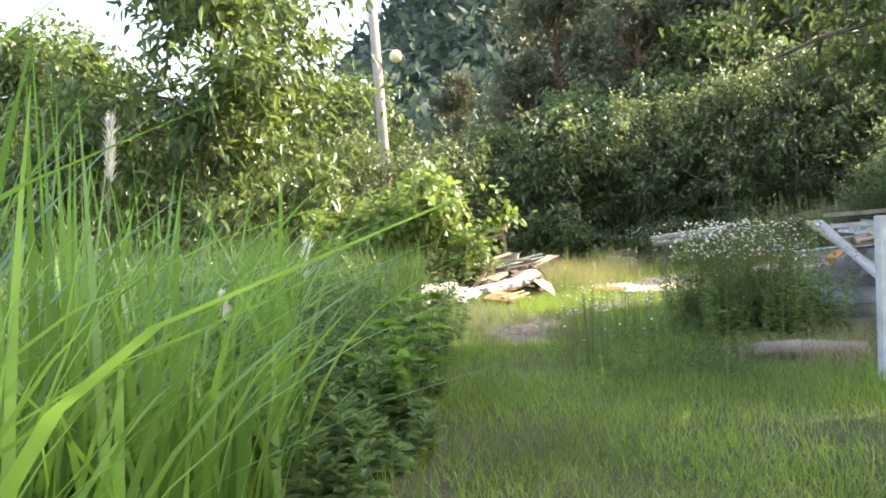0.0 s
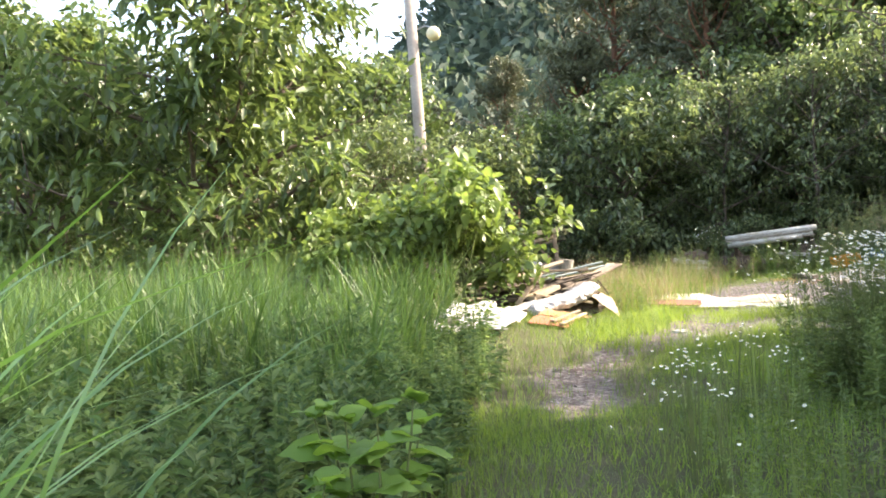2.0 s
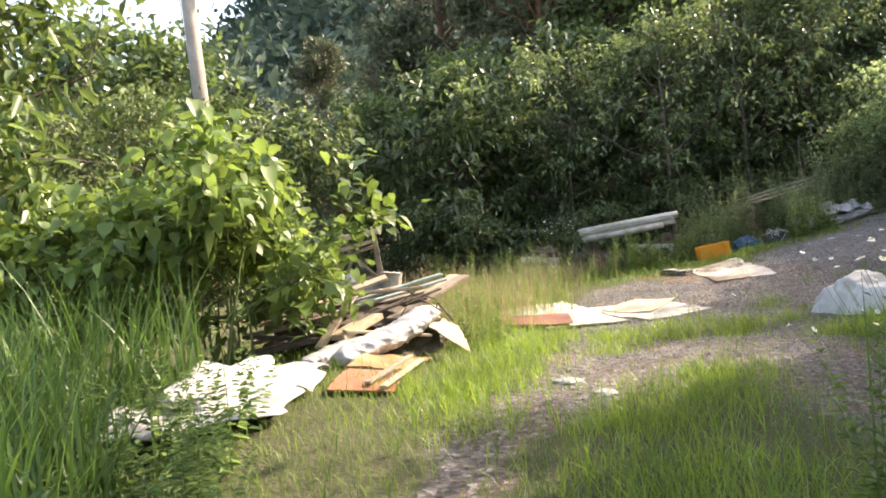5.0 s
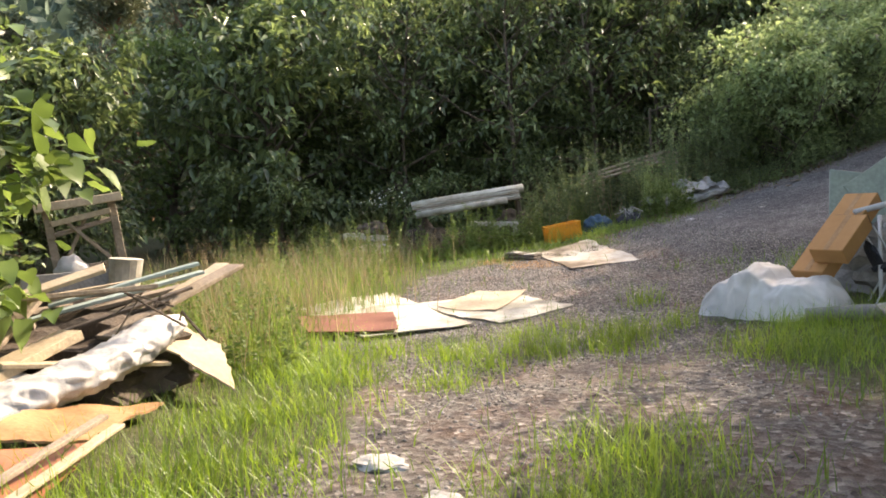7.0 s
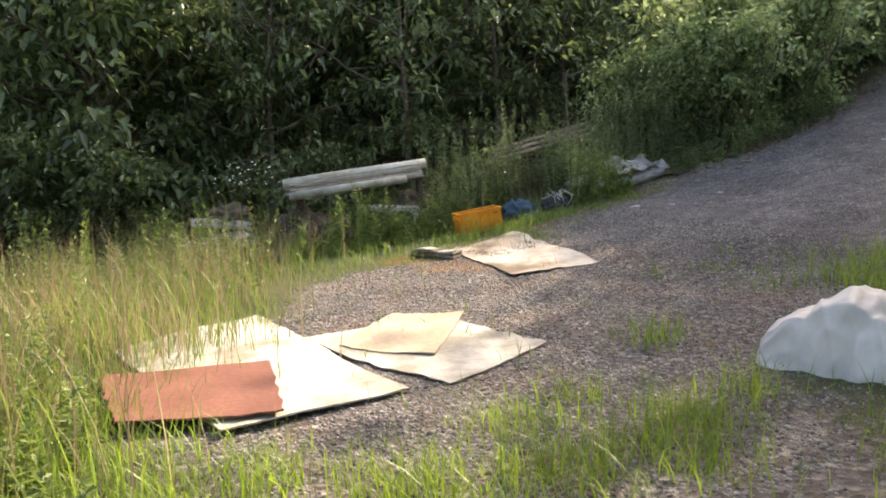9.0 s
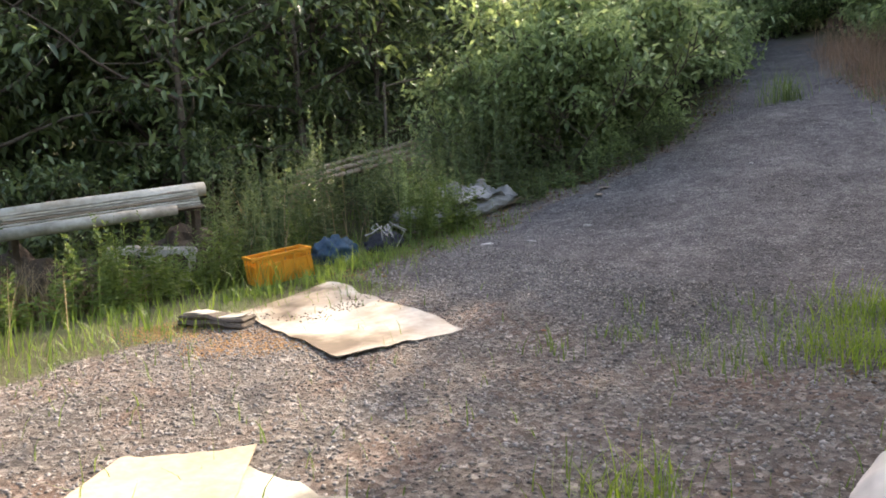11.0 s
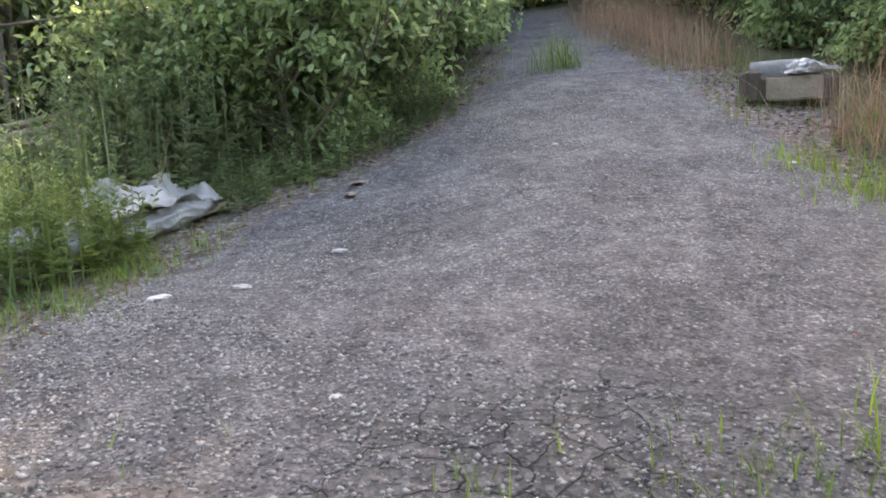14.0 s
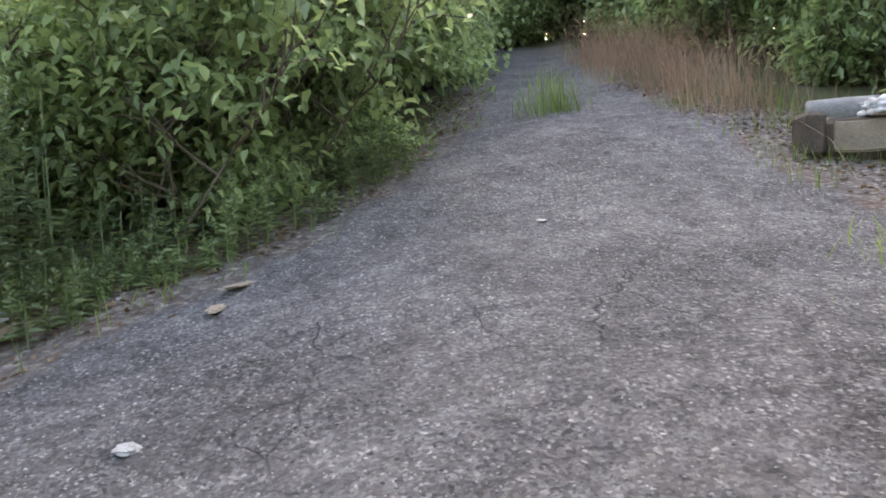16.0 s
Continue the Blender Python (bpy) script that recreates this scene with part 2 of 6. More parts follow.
def ground_mat():
    m = bpy.data.materials.new("ground")
    m.use_nodes = True
    n, l = m.node_tree.nodes, m.node_tree.links
    b = n["Principled BSDF"]
    tc = n.new("ShaderNodeTexCoord")

    def nz(s, det=8.0, rough=0.6):
        t = n.new("ShaderNodeTexNoise")
        t.inputs["Scale"].default_value = s
        t.inputs["Detail"].default_value = det
        t.inputs["Roughness"].default_value = rough
        l.new(tc.outputs["Object"], t.inputs["Vector"])
        return t.outputs["Fac"]

    def ramp(fac, stops):
        r = n.new("ShaderNodeValToRGB")
        el = r.color_ramp.elements
        while len(el) < len(stops):
            el.new(0.5)
        for e, (p, c) in zip(el, stops):
            e.position, e.color = p, (*c, 1)
        l.new(fac, r.inputs[0])
        return r.outputs[0]

    def mixc(f, a, c, mode='MIX'):
        x = n.new("ShaderNodeMixRGB")
        x.blend_type = mode
        if isinstance(f, float):
            x.inputs[0].default_value = f
        else:
            l.new(f, x.inputs[0])
        l.new(a, x.inputs[1])
        l.new(c, x.inputs[2])
        return x.outputs[0]

    def math_node(op, a, c):
        x = n.new("ShaderNodeMath")
        x.operation = op
        x.use_clamp = True
        for i, q in enumerate((a, c)):
            if isinstance(q, float):
                x.inputs[i].default_value = q
            else:
                l.new(q, x.inputs[i])
        return x.outputs[0]

    def attr(nm):
        a = n.new("ShaderNodeAttribute")
        a.attribute_name = nm
        return a.outputs["Fac"]

    vor = n.new("ShaderNodeTexVoronoi")
    vor.inputs["Scale"].default_value = 26
    l.new(tc.outputs["Object"], vor.inputs["Vector"])
    vor2 = n.new("ShaderNodeTexVoronoi")
    vor2.inputs["Scale"].default_value = 70
    l.new(tc.outputs["Object"], vor2.inputs["Vector"])
    soil = ramp(nz(1.1), [(0.3, (0.048, 0.056, 0.020)), (0.5, (0.074, 0.072, 0.034)), (0.7, (0.052, 0.074, 0.022))])
    soil = mixc(0.5, soil, nz(30), 'OVERLAY')
    grav = ramp(vor.outputs["Color"], [(0.12, (0.03, 0.027, 0.025)), (0.45, (0.10, 0.092, 0.086)), (0.75, (0.22, 0.205, 0.19)), (0.95, (0.46, 0.44, 0.41))])
    dirt = ramp(nz(1.6), [(0.33, (0.135, 0.078, 0.053)), (0.5, (0.115, 0.088, 0.070)), (0.68, (0.072, 0.064, 0.058))])
    grav = mixc(0.58, grav, dirt)
    grav = mixc(0.55, grav, ramp(nz(14.0, 7.0, 0.75), [(0.36, (0.15, 0.15, 0.15)), (0.64, (0.85, 0.85, 0.85))]), 'OVERLAY')
    asp = ramp(nz(1.3, 10.0), [(0.34, (0.040, 0.036, 0.035)), (0.5, (0.105, 0.096, 0.094)), (0.64, (0.175, 0.160, 0.153))])
    grit = ramp(vor2.outputs["Color"], [(0.12, (0.030, 0.028, 0.028)), (0.5, (0.095, 0.089, 0.087)), (0.82, (0.19, 0.178, 0.172)), (0.96, (0.44, 0.42, 0.40))])
    asp = mixc(0.58, asp, grit)
    asp = mixc(0.5, asp, ramp(nz(7.0, 8.0, 0.75), [(0.36, (0.12, 0.12, 0.12)), (0.62, (0.85, 0.85, 0.85))]), 'OVERLAY')
    fg = math_node('MULTIPLY', math_node('SUBTRACT', math_node('ADD', attr("gravel"), math_node('MULTIPLY', nz(6.0), 0.6)), 0.55), 3.0)
    fa = math_node('MULTIPLY', math_node('SUBTRACT', math_node('ADD', attr("asphalt"), math_node('MULTIPLY', nz(4.0), 0.5)), 0.55), 3.0)
    wob = n.new("ShaderNodeMixRGB")
    wob.blend_type = 'ADD'
    wob.inputs[0].default_value = 0.35
    tw = n.new("ShaderNodeTexNoise")
    tw.inputs["Scale"].default_value = 2.2
    tw.inputs["Detail"].default_value = 5
    l.new(tc.outputs["Object"], tw.inputs["Vector"])
    l.new(tc.outputs["Object"], wob.inputs[1])
    l.new(tw.outputs["Color"], wob.inputs[2])
    crk = n.new("ShaderNodeTexVoronoi")
    crk.feature = 'DISTANCE_TO_EDGE'
    crk.inputs["Scale"].default_value = 2.1
    l.new(wob.outputs[0], crk.inputs["Vector"])
    line = math_node('MULTIPLY', math_node('SUBTRACT', 0.016, crk.outputs["Distance"]), 60.0)
    line = math_node('MULTIPLY', line, math_node('MULTIPLY', math_node('SUBTRACT', nz(0.55, 4.0), 0.5), 6.0))
    asp = mixc(line, asp, ramp(line, [(0.0, (0.03, 0.03, 0.03)), (1.0, (0.022, 0.021, 0.02))]))
    worn = math_node('MULTIPLY', math_node('MULTIPLY', math_node('SUBTRACT', nz(2.0, 9.0, 0.72), 0.52), 7.0), 0.55)
    asp = mixc(worn, asp, ramp(vor.outputs["Color"], [(0.2, (0.022, 0.020, 0.019)), (0.6, (0.06, 0.055, 0.052)), (0.95, (0.17, 0.158, 0.15))]))
    crk2 = n.new("ShaderNodeTexVoronoi")
    crk2.feature = 'DISTANCE_TO_EDGE'
    crk2.inputs["Scale"].default_value = 4.2
    l.new(wob.outputs[0], crk2.inputs["Vector"])
    # darker, finely cracked patch in the asphalt
    dark_patch = math_node('MULTIPLY', attr("dark_patch"), 0.6)
    asp = mixc(dark_patch, asp, ramp(vor.outputs["Color"], [(0.2, (0.020, 0.019, 0.019)), (0.6, (0.058, 0.054, 0.052)), (0.95, (0.16, 0.15, 0.145))]))
    line2 = math_node('MULTIPLY', math_node('MULTIPLY', math_node('SUBTRACT', 0.022, crk2.outputs["Distance"]), 45.0), attr("dark_patch"))
    asp = mixc(line2, asp, ramp(line2, [(0.0, (0.016, 0.015, 0.015)), (1.0, (0.016, 0.015, 0.015))]))
    col = mixc(fg, soil, grav)
    col = mixc(fa, col, asp)
    l.new(col, b.inputs["Base Color"])
    b.inputs["Roughness"].default_value = 0.92
    b.inputs["Specular IOR Level"].default_value = 0.25
    hgt = math_node('ADD', math_node('MULTIPLY', vor.outputs["Distance"], 0.5), math_node('MULTIPLY', nz(16.0, 9.0, 0.8), 0.6))
    hgt = math_node('SUBTRACT', hgt, math_node('MULTIPLY', math_node('ADD', line, line2), 0.6))
    bp = n.new("ShaderNodeBump")
    bp.inputs["Strength"].default_value = 0.9
    bp.inputs["Distance"].default_value = 0.036
    l.new(hgt, bp.inputs["Height"])
    l.new(bp.outputs[0], b.inputs["Normal"])
    return m


build_ground()

# ---------------------------------------------------------------- tools for plants
def mesh_from(name, V, F, material, smooth_shade=True):
    me = bpy.data.meshes.new(name)
    V = np.asarray(V, dtype=np.float32)
    F = np.asarray(F, dtype=np.int32)
    k = F.shape[1]
    me.vertices.add(len(V))
    me.vertices.foreach_set("co", V.ravel())
    me.loops.add(F.size)
    me.loops.foreach_set("vertex_index", F.ravel())
    me.polygons.add(len(F))
    me.polygons.foreach_set("loop_start", np.arange(0, F.size, k, dtype=np.int32))
    if smooth_shade:
        me.polygons.foreach_set("use_smooth", np.ones(len(F), dtype=bool))
    me.update(calc_edges=True)
    me.materials.append(material)
    return me


def child(name, me, parent, label=""):
    ob = new(name, me)
    ob.parent = parent
    if label:
        ob["label"] = label
    return ob


def frames_of(d, rng):
    """A right-hand set of axes for every direction in d, rolled at random."""
    d = d / (np.linalg.norm(d, axis=1, keepdims=True) + 1e-9)
    a = rng.normal(size=d.shape)
    s = np.cross(d, a)
    s /= np.linalg.norm(s, axis=1, keepdims=True) + 1e-9
    return d, s, np.cross(s, d)


def card_leaves(P, D, L, W, rng):
    """One-piece leaves for trees that stay far off."""
    d, s, u = frames_of(D, rng)
    L, W = L[:, None], W[:, None]
    V = np.stack([P, P + d * L * 0.45 + s * W * 0.5, P + d * L, P + d * L * 0.45 - s * W * 0.5], 1).reshape(-1, 3)
    return V, np.arange(4 * len(P)).reshape(-1, 4)


LEAF_F = np.array([[0, 1, 2, 3], [0, 3, 4, 5]])


def leaf_arrays(P, D, L, W, rng, fold=0.25, droop=0.2, flat=0.0):
    """Leaves from bases P along D, of length L and width W: two halves folded along the midrib."""
    d, s, u = frames_of(D, rng)
    if flat:
        up = np.tile((0.0, 0.0, 1.0), (len(P), 1)) + rng.normal(size=P.shape) * 0.35
        s2 = np.cross(d, up)
        s2 /= np.linalg.norm(s2, axis=1, keepdims=True) + 1e-9
        s = s * (1 - flat) + s2 * flat
        s /= np.linalg.norm(s, axis=1, keepdims=True) + 1e-9
        u = np.cross(s, d)
    L, W = L[:, None], W[:, None]
    dn = np.array([0, 0, -1.0]) * droop * L
    base, tip = P, P + d * L + dn
    r1 = P + d * L * 0.35 + s * W * 0.5 + u * W * fold
    r2 = P + d * L * 0.70 + s * W * 0.36 + u * W * fold * 0.7 + dn * 0.4
    l1 = P + d * L * 0.35 - s * W * 0.5 + u * W * fold
    l2 = P + d * L * 0.70 - s * W * 0.36 + u * W * fold * 0.7 + dn * 0.4
    V = np.stack([base, r1, r2, tip, l2, l1], 1).reshape(-1, 3)
    F = (LEAF_F[None] + 6 * np.arange(len(P))[:, None, None]).reshape(-1, 4)
    return V, F


STATIONS = ((0.0, 0.05), (0.07, 0.36), (0.22, 0.5), (0.45, 0.46), (0.68, 0.29), (0.87, 0.11), (1.0, 0.01))


def heart_leaves(P, D, L, W, rng, fold=0.2, droop=0.3):
    """Broad heart-shaped leaves with a curved midrib, for plants seen close by."""
    d, s, u = frames_of(D, rng)
    up = np.tile((0.0, 0.0, 1.0), (len(P), 1)) + rng.normal(size=P.shape) * 0.3
    s2 = np.cross(d, up)
    s = s2 / (np.linalg.norm(s2, axis=1, keepdims=True) + 1e-9)
    u = np.cross(s, d)
    L, W = L[:, None], W[:, None]
    rows = []
    wave = rng.normal(0, 0.05, (len(P), len(STATIONS), 2))
    for i, (f, w) in enumerate(STATIONS):
        c = P + d * L * f + np.array([0, 0, -1.0]) * droop * L * f ** 2
        back = -d * L * 0.10 * (1.0 if i == 1 else 0.0)
        rows += [c - s * W * w + u * W * (fold * w + wave[:, i, :1]) + back, c, c + s * W * w + u * W * (fold * w + wave[:, i, 1:]) + back]
    V = np.stack(rows, 1).reshape(-1, 3)
    q = []
    for i in range(len(STATIONS) - 1):
        a, b = 3 * i, 3 * i + 3
        q += [(a, a + 1, b + 1, b), (a + 1, a + 2, b + 2, b + 1)]
    F = (np.array(q)[None] + 3 * len(STATIONS) * np.arange(len(P))[:, None, None]).reshape(-1, 4)
    return V, F


def tube(path, radii, sides=6):
    """Vertices and quads of a tapered tube along path."""
    path = [Vector(p) for p in path]
    V, F = [], []
    ref = Vector((0.31, 0.95, 0.1))
    for i, p in enumerate(path):
        t = (path[min(i + 1, len(path) - 1)] - path[max(i - 1, 0)]).normalized()
        a = t.cross(ref).normalized()
        b = t.cross(a)
        for k in range(sides):
            th = 2 * math.pi * k / sides
            V.append(p + (a * math.cos(th) + b * math.sin(th)) * radii[i])
    for i in range(len(path) - 1):
        for k in range(sides):
            k2 = (k + 1) % sides
            F.append((i * sides + k, i * sides + k2, (i + 1) * sides + k2, (i + 1) * sides + k))
    return V, F


def join_tubes(tubes):
    V, F = [], []
    for v, f in tubes:
        o = len(V)
        V += v
        F += [tuple(i + o for i in q) for q in f]
    return V, F


def wander(rnd, p, d, length, steps, bend, lift=0.0):
    """A branching line that drifts as it grows."""
    pts, d = [Vector(p)], Vector(d).normalized()
    for _ in range(steps):
        d = (d + Vector((rnd.gauss(0, bend), rnd.gauss(0, bend), rnd.gauss(0, bend) + lift))).normalized()
        pts.append(pts[-1] + d * (length / steps))
    return pts


def make_tree(name, seed, high, radius, low, leaves, leaf_len, leaf_wid, material, bark, limbs=14, twigs=7, spread=0.32, droop=0.3, trunk_r=None, top=0.35, stems=1, simple=False, clump=1.5, heart=False):
    """A tapered trunk (or several stems), limbs, twigs and a crown of single leaves clustered round the twigs."""
    rnd, rng = random.Random(seed), np.random.default_rng(seed)
    root = new(name)
    tubes, anchors = [], []
    for sidx in range(stems):
        lean = (rnd.gauss(0, 0.06 + 0.25 * (stems > 1)), rnd.gauss(0, 0.06 + 0.25 * (stems > 1)), 1)
        trunk = wander(rnd, (rnd.uniform(-.1, .1) * (stems - 1), rnd.uniform(-.1, .1) * (stems - 1), -0.15), lean, high * 0.93, 9, 0.05, 0.05)
        tr = (trunk_r or high * 0.022) / (stems ** 0.5)
        tubes.append(tube(trunk, [tr * (1.25 if i == 0 else 1 - 0.088 * i) for i in range(10)], 8))
        for i in range(limbs // stems):
            f = low + (1 - low) * (i + rnd.random() * 0.7) / (limbs // stems)
            k = f * 9
            a, b = trunk[min(9, int(k))], trunk[min(9, int(k) + 1)]
            p = a.lerp(b, k - int(k))
            g = (f - low) / (1 - low)
            reach = radius * (math.sin(math.pi * min(0.97, 0.22 + 0.75 * g)) ** 0.8) * rnd.uniform(0.7, 1.15) + top * 0.3
            th = i * 2.4 + rnd.uniform(-.5, .5)
            limb = wander(rnd, p, (math.cos(th), math.sin(th), 0.25 + 0.7 * g), reach, 6, 0.16, 0.03)
            lr = tr * (1 - 0.8 * f) * 0.5 + 0.008
            tubes.append(tube(limb, [lr * (1 - 0.14 * j) for j in range(7)], 4))
            for j in range(twigs):
                q = 1 + 5 * (j + rnd.random()) / twigs
                c, d2 = limb[min(6, int(q))], limb[min(6, int(q) + 1)]
                base = c.lerp(d2, q - int(q))
                out = (d2 - c).normalized() + Vector((rnd.gauss(0, .8), rnd.gauss(0, .8), rnd.gauss(0.15, .5))) if int(q) < 6 else Vector((math.cos(th), math.sin(th), .4))
                tw = wander(rnd, base, out, reach * rnd.uniform(0.2, 0.45) + 0.12, 4, 0.2)
                tubes.append(tube([tw[0], tw[2], tw[4]], [0.012, 0.008, 0.004], 3))
                anchors += [(tw[2], tw[2] - tw[1]), (tw[3], tw[3] - tw[2]), (tw[4], tw[4] - tw[3]), (tw[4], tw[4] - tw[3])]
    V, F = join_tubes(tubes)
    child("trunk", mesh_from("trunk", [tuple(v) for v in V], F, bark), root)
    A = np.array([tuple(a) for a, _ in anchors])
    DD = np.array([tuple(d.normalized()) for _, d in anchors])
    wgt = np.repeat(rng.random(len(A) // 4) ** clump, 4) + 0.04
    pick = rng.choice(len(A), leaves, p=wgt / wgt.sum())
    P = A[pick] + rng.normal(size=(leaves, 3)) * spread * np.array([1, 1, 0.75])
    D = DD[pick] * 0.6 + rng.normal(size=(leaves, 3)) * 0.8
    D[:, 2] -= droop
    L = leaf_len * rng.uniform(0.6, 1.3, leaves)
    W = leaf_wid * rng.uniform(0.7, 1.25, leaves)
    V, F = heart_leaves(P, D, L, W, rng) if heart else card_leaves(P, D, L, W, rng) if simple else leaf_arrays(P, D, L, W, rng, flat=0.75)
    child("crown", mesh_from("crown", V, F, material), root)
    return root


def blades(P, H, W, lean, rng, segs=3, curl=0.5):
    """Grass blades: bent tapering strips rooted at P."""
    n = len(P)
    th = rng.uniform(0, 2 * np.pi, n)
    out = np.stack([np.cos(th), np.sin(th), np.zeros(n)], 1)
    side = np.stack([-np.sin(th + rng.normal(0, .5, n)), np.cos(th), np.zeros(n)], 1)
    ln = np.clip(np.abs(rng.normal(lean, lean * 0.6, n)), 0, 2.1 * lean)[:, None]
    rows = []
    for i in range(segs + 1):
        f = i / segs
        c = P + np.array([0, 0, 1.0]) * (H[:, None] * (f - curl * 0.35 * ln * f ** 2.5)) + out * (H[:, None] * ln * (0.35 * f + 0.65 * f ** 2.4))
        hw = (W[:, None] * 0.5) * (1 - f ** 1.8 * 0.94)
        rows += [c - side * hw, c + side * hw]
    V = np.stack(rows, 1).reshape(-1, 3)
    q = np.array([[2 * i, 2 * i + 1, 2 * i + 3, 2 * i + 2] for i in range(segs)])
    F = (q[None] + (2 * (segs + 1)) * np.arange(n)[:, None, None]).reshape(-1, 4)
    return V, F


def on_ground(xy):
    return np.array([(x, y, height(x, y) - 0.01) for x, y in xy])


def sow(rng, x0, x1, y0, y1, n, keep):
    """Up to n places in a rectangle that keep(x, y) accepts with its chance."""
    out = []
    for x, y in zip(rng.uniform(x0, x1, n), rng.uniform(y0, y1, n)):
        if rng.random() < keep(x, y):
            out.append((x, y))
    return out


def stuff(name, V, F, material, label, category):
    ob = new(name, mesh_from(name, V, F, material))
    return tagged(ob, label, category, kind="stuff")

# ---------------------------------------------------------------- trees
def plant(ob, x, y, turn=0.0, size=1.0, label="", category="tree", group="", sink=0.0):
    ob.matrix_basis = pose(x, y, height(x, y) - sink, 0, 0, turn) @ Matrix.Scale(size, 4)
    return tagged(ob, label, category, group)


def plant_copy(ob, x, y, turn=0.0, size=1.0, label="", group=""):
    c = copy_thing(ob, pose(x, y, height(x, y), 0, 0, turn))
    c.scale = (size, size, size)
    return tagged(c, label, group=group)


left_tree = make_tree("broadleaf_tree", 11, 6.6, 3.3, 0.10, 10500, 0.25, 0.10, M_LEAF, M_BARK, limbs=30, twigs=9, spread=0.24, droop=0.7, clump=2.5)
plant(left_tree, -4.4, 12.4, 20, 1.0, "leafy green tree with drooping long leaves beside the reeds")
plant_copy(left_tree, -8.8, 13.5, 140, 0.85, "leafy green tree with drooping leaves behind the reeds")
plant_copy(left_tree, -6.0, 17.5, 250, 0.72, "leafy green tree behind the reed bed")
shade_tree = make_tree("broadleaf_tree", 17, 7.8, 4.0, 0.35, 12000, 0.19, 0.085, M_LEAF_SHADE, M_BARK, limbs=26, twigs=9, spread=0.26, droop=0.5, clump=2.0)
plant(shade_tree, 6.7, 7.4, 77, 1.0, "leafy tree overhanging the grass path, shade put into its leaf colour")
# added sun blockers, mostly out of view: they shade path, reeds and yard
plant_copy(shade_tree, 8.6, 3.4, 200, 1.05, "added unseen tree that shades the start of the path")
plant_copy(left_tree, 11.8, 9.4, 190, 1.0, "added unseen leafy tree that shades the track")
plant_copy(shade_tree, 10.9, 12.0, 120, 0.74, "small added tree out of view that shades the yard")
plant_copy(shade_tree, 11.3, 11.5, 10, 0.72, "small added tree out of view that shades the yard")
plant_copy(shade_tree, 10.2, 6.9, 310, 1.12, "tall added tree that shades the reeds and path")

shrub_tree = make_tree("shrub_tree", 15, 3.6, 2.0, 0.06, 7000, 0.12, 0.055, M_LEAF_DARK, M_BARK, limbs=24, twigs=8, spread=0.20, clump=2.5, stems=3, trunk_r=0.09)
plant(shrub_tree, -2.4, 16.6, 40, 1.0, "dark spreading shrub with bent stems behind the bush", "shrub")

oak = make_tree("broadleaf_tree", 21, 9.0, 3.2, 0.16, 5600, 0.38, 0.17, M_LEAF_DARK, M_BARK, limbs=30, twigs=7, spread=0.32, droop=0.7, clump=6.0)
plant(oak, 2.9, 25.2, 0, 0.66, "dense dark green broadleaf tree at the edge of the wood", group="trees of the wood")
pine = make_tree("pine_tree", 31, 12.0, 3.0, 0.26, 9000, 0.34, 0.10, M_PINE, M_REDBARK, limbs=30, twigs=8, spread=0.20, droop=-0.1, simple=True, clump=2.5)
plant(pine, 6.3, 31.0, 0, 1.0, "tall pine with reddish trunk in the wood", group="trees of the wood")
far_tree = make_tree("broadleaf_tree", 41, 9.0, 3.4, 0.08, 6800, 0.28, 0.16, M_LEAF, M_BARK, limbs=30, twigs=7, spread=0.36, simple=True, clump=3.0)
plant(far_tree, -4, 27.5, 0, 0.58, "green broadleaf tree on the wooded slope", group="trees of the wood")
LABELS = ("dense dark green broadleaf tree in the wood", "tall pine with reddish trunk in the wood", "green broadleaf tree on the wooded slope")
for i, (x, y, s, k) in enumerate([
        (-1.2, 23.5, 0.5, 0), (6.2, 26.0, 0.5, 0), (9.2, 26.4, 0.62, 0), (12.4, 27.0, 0.66, 0), (16, 28.6, 0.6, 0), (5.0, 27.6, 0.6, 2),
        (19.5, 30, 0.9, 2), (-7.0, 25, 0.85, 2), (-4.9, 24.3, 0.76, 2), (23, 29.5, 1.15, 2), (27, 31.5, 1.1, 2), (25.6, 30.2, 0.85, 2), (3.5, 29.5, 0.8, 2), (0.5, 28, 0.6, 2), (7.5, 29, 0.7, 0),
        (-4, 32, 0.6, 1), (1.5, 33, 0.85, 1), (9.7, 31, 1.0, 1), (13, 32.5, 1.1, 1), (17, 34, 1.0, 1), (4, 36, 1.2, 1), (-8, 35, 0.6, 1),
        (21.5, 34.5, 1.0, 1), (26, 36, 1.1, 1), (11, 36, 1.2, 1), (-1, 38, 0.8, 1), (7.5, 34.5, 1.2, 1), (15, 38, 1.2, 1), (31, 37, 1.1, 1),
        # (27.2, 22.6) and the last two rows: trees added to shade the lane
        (27.2, 22.6, 1.05, 2), (-11, 30, 0.6, 2), (-13, 22, 1.0, 2), (10.5, 30, 0.95, 2), (15, 33, 1.0, 2), (20, 33, 1.0, 2), (24, 33, 1.0, 2),
        (30.0, 25.6, 1.25, 2), (28.6, 22.2, 1.25, 2), (33, 28.5, 1.15, 2), (33, 22, 1.6, 2), (27.4, 19.2, 1.2, 2), (36, 25, 1.55, 2), (36.5, 18.5, 1.5, 2), (40, 22.5, 1.6, 2), (32.5, 15.0, 1.2, 2),
        (30, 29, 0.95, 2), (28, 12, 0.9, 2), (38, 29, 1.5, 2), (41, 15, 1.5, 2)]):
    plant_copy((oak, pine, far_tree)[k], x, y, 67 * i, s * (1 + 0.05 * math.sin(i * 5)), LABELS[k])

